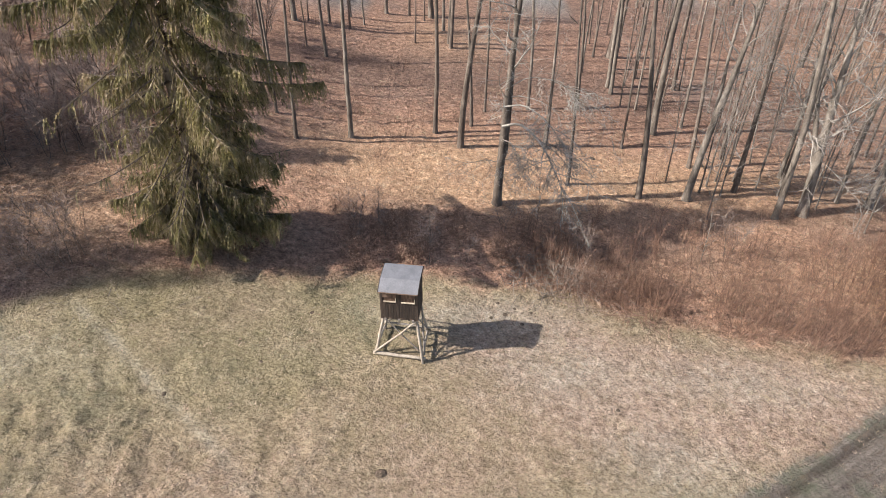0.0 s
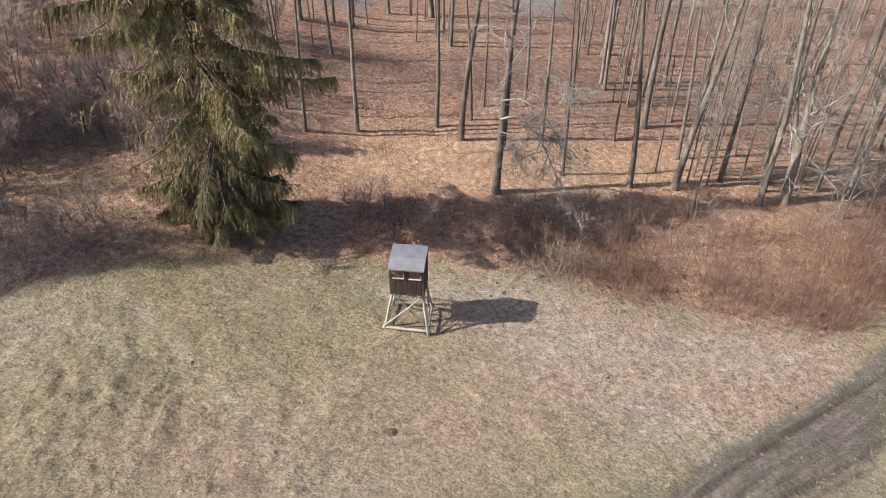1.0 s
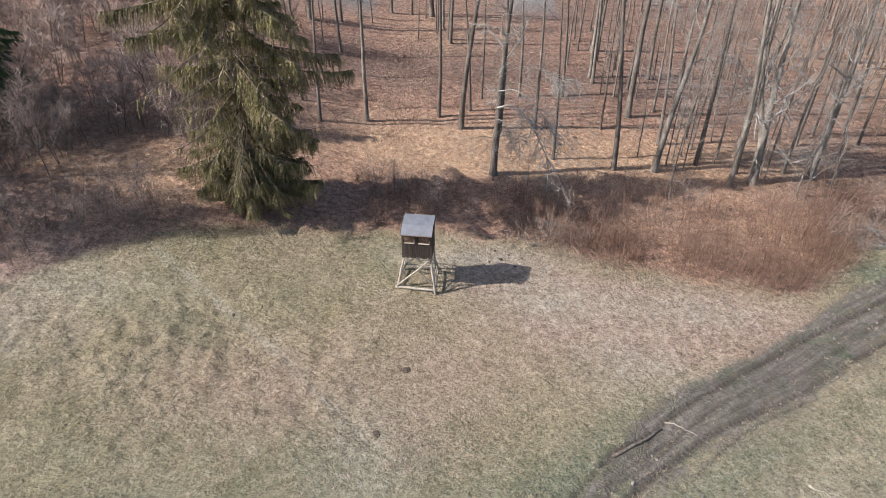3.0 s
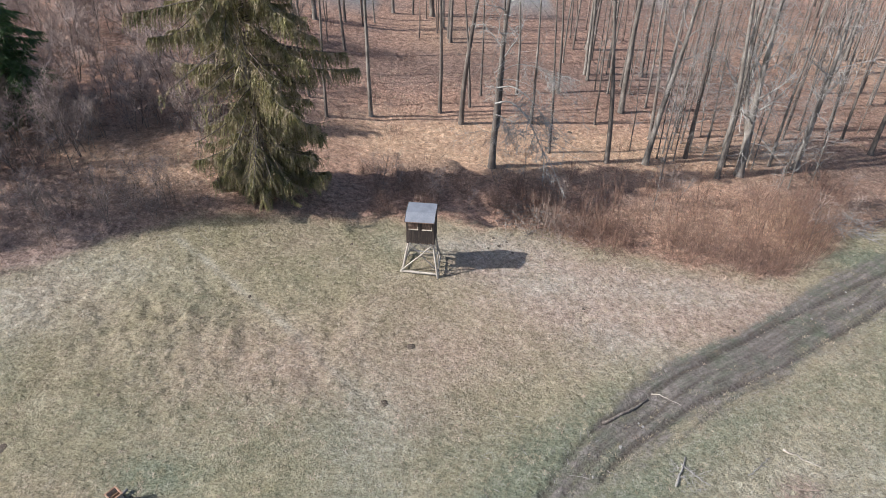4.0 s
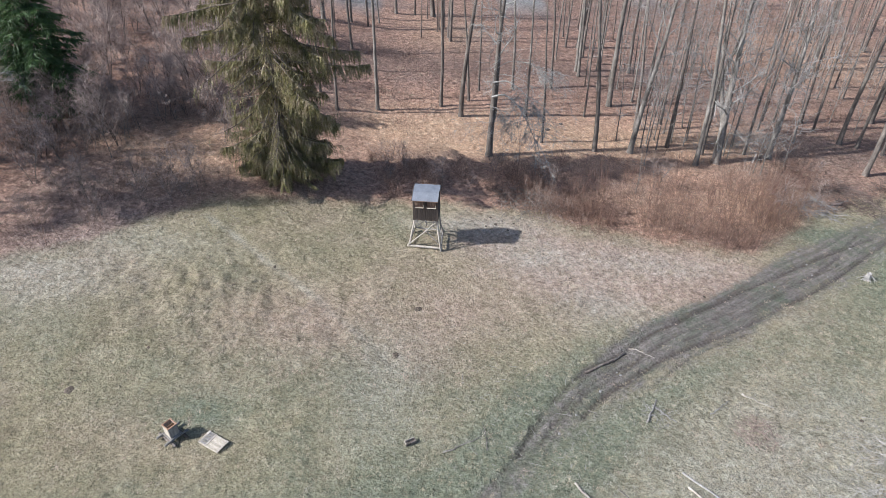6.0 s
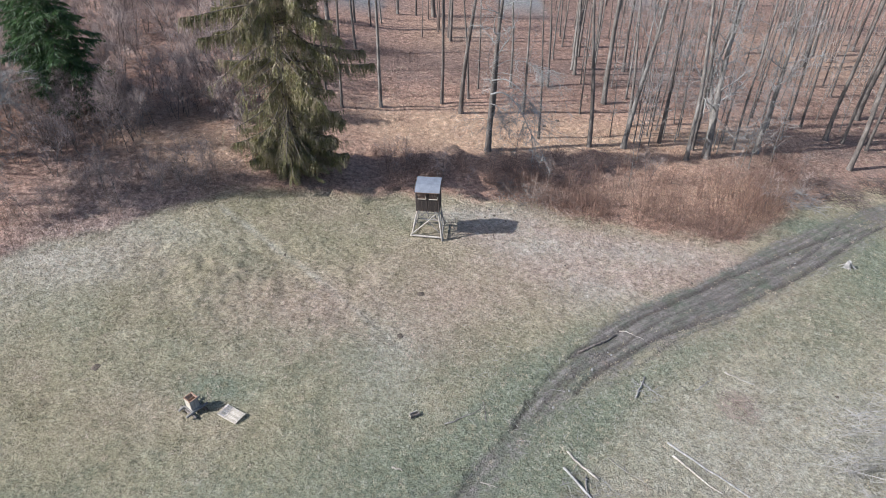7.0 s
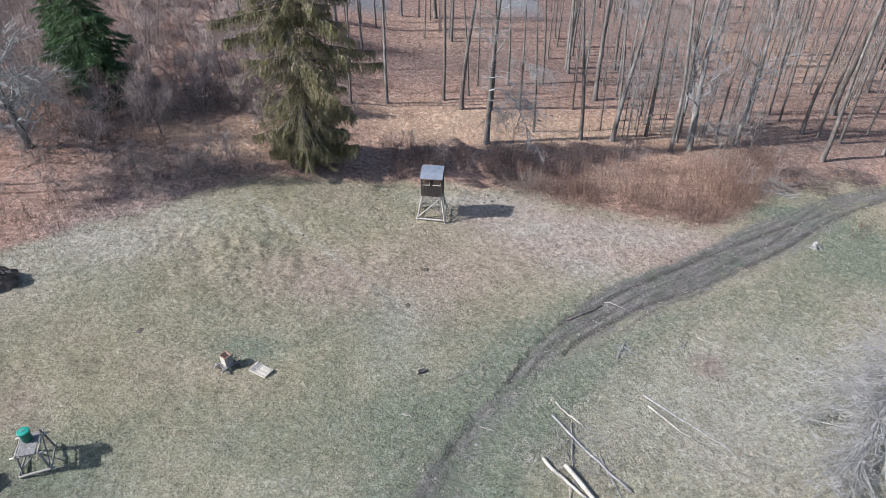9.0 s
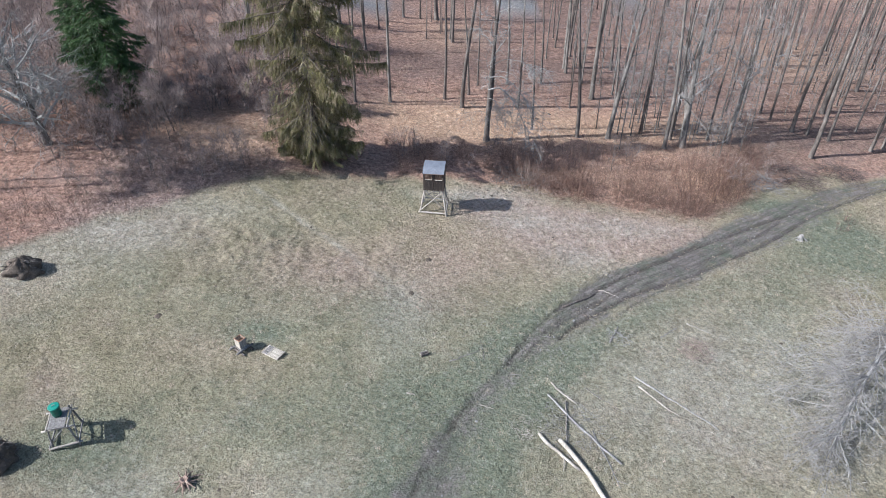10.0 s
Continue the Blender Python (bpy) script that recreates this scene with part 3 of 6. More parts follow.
    for k in range(9):
        part("floor_board", Shape().block((1.6, 0.142, 0.028), pose(0, -0.58 + k * 0.145, FLOOR - 0.01), 0.004), M_BOARD_BROWN, st)
    # front wall: vertical boards, with two openings
    rnd = random.Random(4)
    openings = ((-0.64, -0.14), (0.12, 0.66))
    SILL, HEAD = 3.13, 3.36
    count, w = 14, 2 * HALF / 14
    for k in range(count):
        bx = -HALF + (k + 0.5) * w
        cut = any(a - 0.02 < bx < b + 0.02 for a, b in openings)
        low = FLOOR - 0.07 + rnd.uniform(-0.02, 0.015)
        y0 = -DEPTH + rnd.uniform(-0.006, 0.006)
        bits = [(low, SILL), (HEAD, TOP)] if cut else [(low, TOP)]
        for a, b in bits:
            part("wall_board", Shape().block((w - 0.007, 0.026, b - a), pose(bx, y0, (a + b) / 2)), M_BOARD_BROWN if a > 3 else M_BOARD_DARK, st)
    for a, b in openings:
        part("window_sill", Shape().block((b - a + 0.04, 0.075, 0.026), pose((a + b) / 2, -DEPTH - 0.03, SILL + 0.016), 0.004), M_BOARD_PALE, st, "pale wooden sill")
        part("window_post", Shape().block((0.035, 0.034, HEAD - SILL), pose(b + 0.015, -DEPTH - 0.026, (HEAD + SILL) / 2), 0.004), M_BOARD_PALE, st, "pale wooden post")
        part("shutter", Shape().block((b - a + 0.06, 0.02, 0.27), pose((a + b) / 2, -DEPTH + 0.045, (SILL + HEAD) / 2), 0.004), M_BOARD_BROWN, st, "brown shutter board behind the opening")
    part("fascia", Shape().block((2 * HALF + 0.04, 0.024, 0.09), pose(0, -DEPTH - 0.028, TOP - 0.03), 0.004), M_BOARD_BROWN, st, "brown board under the roof edge")
    # side and rear walls
    for sx in (-1, 1):
        for k in range(11):
            by = -DEPTH + 0.06 + k * 0.118
            top = TOP + 0.05 + min(0.2, 0.35 * (by + DEPTH))
            part("wall_board", Shape().block((0.026, 0.111, top - FLOOR + 0.06), pose(sx * (HALF + 0.001), by, (top + FLOOR - 0.06) / 2)), M_BOARD_DARK, st)
    for k in range(count):
        bx = -HALF + (k + 0.5) * w
        part("wall_board", Shape().block((w - 0.007, 0.026, TOP + 0.22 - FLOOR), pose(bx, DEPTH + 0.03, (TOP + 0.22 + FLOOR) / 2)), M_BOARD_DARK, st)
    # folded roof with overhang
    prof = [(-0.80, 3.755), (-0.16, 4.00), (0.80, 4.03)]
    roof = Shape()
    HW = 0.83
    for z_off, rev in ((0.0, False), (-0.035, True)):
        for (y0, z0), (y1, z1) in zip(prof[:-1], prof[1:]):
            q = [(-HW, y0, z0 + z_off), (HW, y0, z0 + z_off), (HW, y1, z1 + z_off), (-HW, y1, z1 + z_off)]
            roof.face(*(q[::-1] if rev else q))
    for (y0, z0), (y1, z1) in zip(prof[:-1], prof[1:]):
        for sx in (-1, 1):
            roof.face((sx * HW, y0, z0), (sx * HW, y0, z0 - 0.035), (sx * HW, y1, z1 - 0.035), (sx * HW, y1, z1))
    for yy, zz in (prof[0], prof[-1]):
        roof.face((-HW, yy, zz), (-HW, yy, zz - 0.035), (HW, yy, zz - 0.035), (HW, yy, zz))
    sheet = part("roof", roof, M_ROOF, st, "grey roofing felt over a low folded roof")
    for sx in (-1, 1):
        for (y0, z0), (y1, z1) in zip(prof[:-1], prof[1:]):
            part("edge_strip", Shape().tube([(sx * (HW + 0.012), y0, z0 - 0.02), (sx * (HW + 0.012), y1, z1 - 0.02)], [0.028, 0.028], 4, True), M_BOARD_DARK, sheet)
    part("edge_strip", Shape().tube([(-HW, -0.815, 3.735), (HW, -0.815, 3.735)], [0.026, 0.026], 4, True), M_BOARD_BROWN, sheet)
    # ladder up to the rear door
    lad = part("ladder", pole((-0.25, 1.75, gz_at[-1, 1] - 0.05), (-0.25, 0.72, FLOOR + 0.1), 0.04, seed=31), M_GREY_WOOD, st, "grey pole ladder", True)
    part("rail", pole((0.25, 1.75, gz_at[1, 1] - 0.05), (0.25, 0.72, FLOOR + 0.1), 0.04, seed=32), M_GREY_WOOD, lad, smooth=True)
    for k in range(7):
        u = (k + 0.7) / 7.4
        part("rung", pole((-0.32, 1.75 - 1.03 * u, 2.25 * u), (0.32, 1.75 - 1.03 * u, 2.25 * u), 0.024, 1, seed=40 + k), M_GREY_WOOD, lad, smooth=True)
    return st


hunting_stand(1.12, 1.37, -6.0)

# ---- trees ----
def wander(rnd, p, d, length, steps, turn, lift):
    """A branch line: starts at p along d, bends at random by turn and rises or droops by lift."""
    p, d = Vector(p), Vector(d).normalized()
    out = [p.copy()]
    for _ in range(steps):
        d = (d + Vector((rnd.gauss(0, turn), rnd.gauss(0, turn), rnd.gauss(0, turn) + lift))).normalized()
        p = p + d * (length / steps)
        out.append(p.copy())
    return out


def taper(n, r0, r1):
    return [r0 + (r1 - r0) * i / (n - 1) for i in range(n)]


def spur(rnd, line, i0, shape, count, length, r, turn=0.2, lift=0.02, sides=3, down=0.0, depth=1):
    """Side twigs along a branch line, and twigs of those."""
    for _ in range(count):
        i = rnd.randint(min(i0, len(line) - 2), len(line) - 2)
        p = line[i].lerp(line[i + 1], rnd.random())
        along_d = (line[i + 1] - line[i]).normalized()
        side = along_d.cross(Vector((rnd.gauss(0, 1), rnd.gauss(0, 1), rnd.gauss(0, 1)))).normalized()
        d = along_d * rnd.uniform(0.3, 0.9) + side + Vector((0, 0, -down))
        tw = wander(rnd, p, d, length * rnd.uniform(0.5, 1.2), 4 if depth > 1 else 2, turn, lift)
        if depth > 1:
            shape.tube(tw, taper(5, r, r * 0.4), sides)
            spur(rnd, tw, 1, shape, 6, length * 0.55, max(0.009, r * 0.6), turn * 1.3, lift, 3, down, depth - 1)
        else:
            shape.twig(tw, max(0.008, r))


def bare_tree(seed, height, r, clear=0.55, limbs=14, limb_len=3.2, lean=0.008, bark=None, crown_mat=None, droop=0.0, low=0, fork=False, twigs=9, label="tall bare beech with a grey trunk", depth=1, limb_r=0.34, reach=(), splay=0.22):
    """A leafless tree: tapered trunk with a flared foot, and a crown of limbs and twigs."""
    rnd = random.Random(seed)
    tr = empty("bare_tree", Matrix.Identity(4), label, "tree", "trees of the wood")
    bark = bark or M_BARK
    line = [Vector((0, 0, -0.25)), Vector((0, 0, 0.35))] + wander(rnd, (0, 0, 0.35), (rnd.gauss(0, lean), rnd.gauss(0, lean), 1), height, 13, 0.018, 0.01)[1:]
    n = len(line)
    trunk = Shape().tube(line, [r * 1.5, r * 1.08] + [r * (1 - 0.85 * (i / (n - 2)) ** 1.1) for i in range(1, n - 1)], 9)
    if fork:
        k = int(n * 0.2)
        second = [line[k]] + wander(rnd, line[k] + Vector((r * 0.7, 0, 0.5)), (splay, splay * 0.5, 1), height * 0.7, 10, 0.03, 0.02)
        trunk.tube(second, taper(len(second), r * 0.62, r * 0.12), 7)
    crown = Shape()
    for k in range(limbs):
        u = clear + (1 - clear) * ((k + rnd.random()) / limbs) ** 0.9
        i = min(n - 2, int(u * (n - 1)))
        p = line[i].lerp(line[i + 1], u * (n - 1) - i)
        w = k * 2.4 + rnd.uniform(-0.5, 0.5)
        ln = limb_len * rnd.uniform(0.6, 1.15) * (1.25 - 0.8 * (u - clear) / (1 - clear + 1e-6))
        br = wander(rnd, p, (math.cos(w), math.sin(w), rnd.uniform(0.3, 1.0)), ln, 6, 0.14, 0.06)
        rr = r * limb_r * (1.15 - u)
        crown.tube(br, taper(7, rr, rr * 0.2), 4)
        spur(rnd, br, 1, crown, twigs, ln * 0.42, rr * 0.38, depth=depth)
    for k in range(low):        # dead or drooping low branches
        u = rnd.uniform(0.22, max(0.55, clear))
        i = min(n - 2, int(u * (n - 1)))
        w = rnd.uniform(0, 6.28)
        br = wander(rnd, line[i], (math.cos(w), math.sin(w), rnd.uniform(-0.1, 0.6)), limb_len * rnd.uniform(0.7, 1.3), 7, 0.2, -droop)
        rr = min(0.032, r * 0.11)
        crown.tube(br, taper(8, rr, rr * 0.25), 4)
        spur(rnd, br, 2, crown, 10, limb_len * 0.5, max(0.011, rr * 0.42), 0.24, -droop * 0.8, depth=2)
    part("trunk", trunk, bark, tr, smooth=True)
    for pts, rr in reach:       # limbs whose course is known
        br = [Vector(p) for p in curve(pts, 4)]
        crown.tube(br, taper(len(br), rr, rr * 0.3), 5)
        spur(rnd, br, len(br) // 3, crown, 22, 1.0, rr * 0.28, 0.22, -0.10, depth=2)
        for k in range(12):       # the limb breaks up into a fan of hanging branches
            i = len(br) - 1 - rnd.randint(0, len(br) // 2)
            d = (br[i] - br[i - 1]).normalized() + Vector((rnd.gauss(0.1, 0.9), rnd.gauss(-0.1, 0.7), rnd.uniform(-0.2, 0.6)))
            sub_limb = wander(rnd, br[i], d, rnd.uniform(1.8, 3.4), 6, 0.15, -0.16)
            crown.tube(sub_limb, taper(7, rr * 0.42, rr * 0.12), 4)
            spur(rnd, sub_limb, 1, crown, 6, 0.9, max(0.013, rr * 0.2), 0.2, -0.12, depth=2)
    tagged(part("crown", crown, crown_mat or bark, tr), kind="stuff")
    return tr


def set_tree(tr, x, y, yaw, scale=1.0, lean=(0, 0)):
    return copy_thing(tr, pose(x, y, float(ground_z(x, y)), lean[0], lean[1], yaw) @ Matrix.Scale(scale, 4))


def edge_line(x):
    return float(np.interp(x, EDGE_X, EDGE_Y))


def drop(tr):
    """Takes a pattern away again once its copies stand."""
    for o in (*tr.children_recursive, tr):
        bpy.data.objects.remove(o)


# the trees that stand at the wood's edge and behind it: x, y, trunk radius
STEMS = [(-7.1, 19.3, 0.13), (-3.7, 20.8, 0.17), (2.0, 22.9, 0.16), (3.8, 21.0, 0.22), (4.6, 24.5, 0.12), (9.1, 28.3, 0.13), (9.8, 21.9, 0.12), (10.7, 16.9, 0.11),
         (15.2, 16.2, 0.2), (22.1, 18.1, 0.17), (24.9, 17.1, 0.15), (21.1, 27.6, 0.11), (22.4, 35.0, 0.17), (19.7, 32.0, 0.14), (16.5, 34.2, 0.17), (18.0, 30.0, 0.09)]
STEMS += [(19.4, 36.8, 0.13), (22.7, 22.8, 0.1), (22.5, 20.7, 0.08), (26.2, 20.6, 0.16), (32.2, 22.9, 0.1), (2.8, 41.2, 0.16), (2.2, 44.7, 0.14), (-3.6, 48.0, 0.17), (-5.3, 43.4, 0.08),
          (-7.4, 33.8, 0.14), (-8.3, 41.8, 0.13), (-11.2, 40.2, 0.24), (-6.8, 44.8, 0.14), (-1.3, 48.4, 0.12), (-10.2, 26.0, 0.1), (-8.9, 22.0, 0.1)]
STEMS += [(29.0, 17.8, 0.12), (33.6, 25.3, 0.1), (34.7, 25.2, 0.1), (34.3, 23.0, 0.12), (37.7, 25.7, 0.13), (38.2, 24.1, 0.13), (39.6, 21.6, 0.21), (41.0, 21.0, 0.15), (39.1, 15.7, 0.23),
          (42.8, 19.8, 0.15), (47.4, 22.8, 0.12), (46.6, 18.1, 0.18), (48.2, 18.7, 0.15), (45.6, 27.2, 0.3), (49.4, 46.1, 0.2), (48.2, 45.4, 0.16)]
STEMS += [(56.5, 49.5, 0.16), (51.7, 57.9, 0.17), (23.8, 15.2, 0.2), (25.9, 19.5, 0.15), (18.4, 25.9, 0.26), (19.8, 20.9, 0.15), (13.1, 29.2, 0.13), (16.5, 32.8, 0.17), (18.0, 41.6, 0.3),
          (16.4, 41.3, 0.11), (17.9, 38.6, 0.14), (15.5, 23.1, 0.09), (5.7, 27.2, 0.1), (0.9, 48.4, 0.28), (3.0, 40.1, 0.18), (-17.6, 23.1, 0.12), (-18.5, 26.1, 0.12)]

patterns = [bare_tree(100 + i, h, 0.15, clear=c, limbs=n, limb_len=2.6, lean=0.015, bark=b) for i, (h, c, n, b) in enumerate(
    [(19, 0.6, 9, M_BARK), (21, 0.55, 10, M_BARK), (17, 0.5, 8, M_BARK_DARK), (22, 0.62, 8, M_BARK_DARK), (18, 0.58, 9, M_BARK_DARK), (20, 0.52, 10, M_BARK)])]
rnd = random.Random(7)


def stem(x, y, r):
    tr = copy_thing(patterns[rnd.choice((2, 3, 4)) if x > 33 and y < 34 else rnd.randrange(6)], Matrix.Identity(4))
    k = r / 0.15
    tall = min(1.15, max(0.72, k ** 0.35)) * rnd.uniform(0.92, 1.08)
    tr.matrix_basis = pose(x, y, float(ground_z(x, y)), rnd.gauss(0, 0.6), rnd.gauss(0, 0.6) - 0.4, rnd.uniform(0, 360)) @ Matrix.Diagonal((k, k, tall, 1))
    for c in tr.children:
        if c.name.startswith("crown"):
            c.scale = (1 / k ** 0.6, 1 / k ** 0.6, 1)
    return tr


for x, y, r in STEMS:
    stem(x, y, r)
# the wood goes on behind and to the sides
taken = [(x, y) for x, y, _ in STEMS]
far = 0
while far < 235:
    x, y = (rnd.uniform(-75, 120), rnd.uniform(28, 130)) if far < 185 else (rnd.uniform(24, 78), rnd.uniform(18, 60))
    gap = 2.6 if y < 70 else 3.6
    if y < 52 and -12 < x < 46 and rnd.random() < 0.55:
        continue
    if x < -10 and y < 45 and rnd.random() < 0.6:
        continue
    if along(ROAD, np.array([x]), np.array([y]))[0][0] < 2.2 or any(math.hypot(x - a, y - b) < gap for a, b in taken) or y < np.interp(x, EDGE_X, EDGE_Y) + (14 if far < 185 else 5):
        continue
    taken.append((x, y))
    stem(x, y, rnd.choice((0.09, 0.11, 0.13, 0.15, 0.18, 0.22) if far < 185 else (0.06, 0.075, 0.09, 0.11)))
    far += 1
for p in patterns:
    drop(p)

def merge(tr, spots, name, label):
    """A far stand past counting: the tree's shape laid into one mesh at every spot."""
    V, F, base = [], [], 0
    for o in tr.children:
        co = np.empty(len(o.data.vertices) * 3, np.float32)
        o.data.vertices.foreach_get("co", co)
        co = np.c_[co.reshape(-1, 3), np.ones(len(co) // 3)]
        faces = [tuple(p.vertices) for p in o.data.polygons]
        for m in spots:
            V.append((co @ np.array(m).T)[:, :3])
            F += [tuple(i + base for i in f) for f in faces]
            base += len(co)
    me = bpy.data.meshes.new(name)
    me.from_pydata(np.concatenate(V).tolist(), [], F)
    me.materials.append(tr.children[0].data.materials[0])
    tagged(new(name, me), label, "trees", kind="stuff")


# thinner dark poles deep in the wood
deep = bare_tree(160, 16, 0.075, clear=0.3, limbs=12, limb_len=2.2, bark=M_BARK_DARK, crown_mat=M_TWIG_BROWN, label="thin dark bare pole tree deep in the wood", limb_r=0.5)
n, poles = 0, []
while n < 150:
    x, y = rnd.uniform(-40, 90), rnd.uniform(34, 85)
    if along(ROAD, np.array([x]), np.array([y]))[0][0] < 2.2 or y < edge_line(x) + 16:
        continue
    poles.append(pose(x, y, float(ground_z(x, y)), rnd.gauss(0, 1.5), rnd.gauss(0, 1.5), rnd.uniform(0, 360)) @ Matrix.Scale(rnd.uniform(0.8, 1.3), 4))
    n += 1
merge(deep, poles, "far_poles", "dense thin dark pole trees deep in the wood")
drop(deep)

# thin young trees that keep their side branches
young = [bare_tree(140 + i, h, 0.055, clear=0.16, limbs=20, limb_len=1.9, bark=M_BARK, crown_mat=M_PALE, label="thin young bare tree with pale side branches", limb_r=0.5, twigs=7) for i, h in enumerate((8.5, 10.5, 12.0))]
n = 0
while n < 62:
    x, y = rnd.uniform(8, 62), rnd.uniform(14, 40)
    if y < edge_line(x) + 3 or (x < 17 and rnd.random() < 0.75) or (x > 27 and y < 20 and rnd.random() < 0.5):
        continue
    set_tree(rnd.choice(young), x, y, rnd.uniform(0, 360), rnd.uniform(0.75, 1.15), (rnd.gauss(0, 2), rnd.gauss(0, 2)))
    n += 1
for x, y, k in ((-18.5, 26.5, 1.1), (17.3, 9.6, 0.5), (-29.2, 3.0, 0.5), (19.6, 17.6, 1.05), (20.3, 18.4, 1.1), (20.9, 17.3, 0.95), (21.2, 19.2, 1.1), (23.6, 18.3, 1.0), (24.3, 19.6, 1.1), (26.9, 17.2, 0.9), (17.6, 18.6, 0.9), (28.4, 19.2, 1.0)):
    set_tree(rnd.choice(young), x, y, rnd.uniform(0, 360), k)
for p in young:
    drop(p)

# single trees along the edge
edge_a = bare_tree(21, 17, 0.27, 0.5, 14, 3.4, lean=0.03, bark=M_BARK_DARK, crown_mat=M_LICHEN, droop=0.10, low=7, fork=True, splay=0.05, label="old bare tree with dark trunk and pale drooping branches", depth=2,
                   reach=[(((0, 0, 5.2), (0.9, -0.8, 5.7), (1.9, -1.8, 5.2), (2.6, -2.9, 4.3), (3.2, -3.8, 3.2)), 0.085), (((0, 0, 6.4), (1.2, -0.4, 6.6), (2.6, -1.4, 5.8), (3.6, -2.4, 4.4)), 0.06),
                          (((0, 0, 7.4), (1.4, 0.3, 8.0), (3.2, 0.2, 7.6), (4.4, -0.2, 6.4)), 0.035), (((0, 0, 4.4), (0.6, -0.8, 4.4), (1.0, -1.6, 3.4)), 0.03)])
edge_a.matrix_basis = pose(6.0, 14.1, float(ground_z(6.0, 14.1)), 0, 0.5, 0)
edge_f = bare_tree(22, 19, 0.24, 0.45, 16, 3.2, lean=0.03, bark=M_BARK, crown_mat=M_PALE, droop=0.05, low=5, fork=True, label="forked bare tree with grey bark at the wood's edge", depth=2)
edge_f.matrix_basis = pose(18.4, 16.5, float(ground_z(18.4, 16.5)), 0, 2.0, 30)
edge_h = bare_tree(23, 15, 0.34, 0.25, 22, 4.4, lean=0.05, bark=M_BARK, crown_mat=M_PALE, droop=0.09, low=12, fork=True, label="spreading bare tree with pale hanging branches", depth=2)
edge_h.matrix_basis = pose(25.7, 15.7, float(ground_z(25.7, 15.7)), 0, 4.0, 100)
edge_i = bare_tree(24, 15, 0.26, 0.35, 18, 3.8, bark=M_BARK, crown_mat=M_PALE, droop=0.07, low=8, label="bare tree with pale low branches", depth=2)
edge_i.matrix_basis = pose(31.0, 17.5, float(ground_z(31.0, 17.5)), 0, 2.0, 10)
left_bare = bare_tree(25, 13, 0.30, 0.12, 34, 5.2, bark=M_BARK_DARK, crown_mat=M_LICHEN, droop=0.06, low=22, limb_r=0.55, label="spreading bare tree with pale crooked branches", depth=2)
left_bare.matrix_basis = pose(-30.8, 5.3, float(ground_z(-30.8, 5.3)), 0, -3.5, 60)


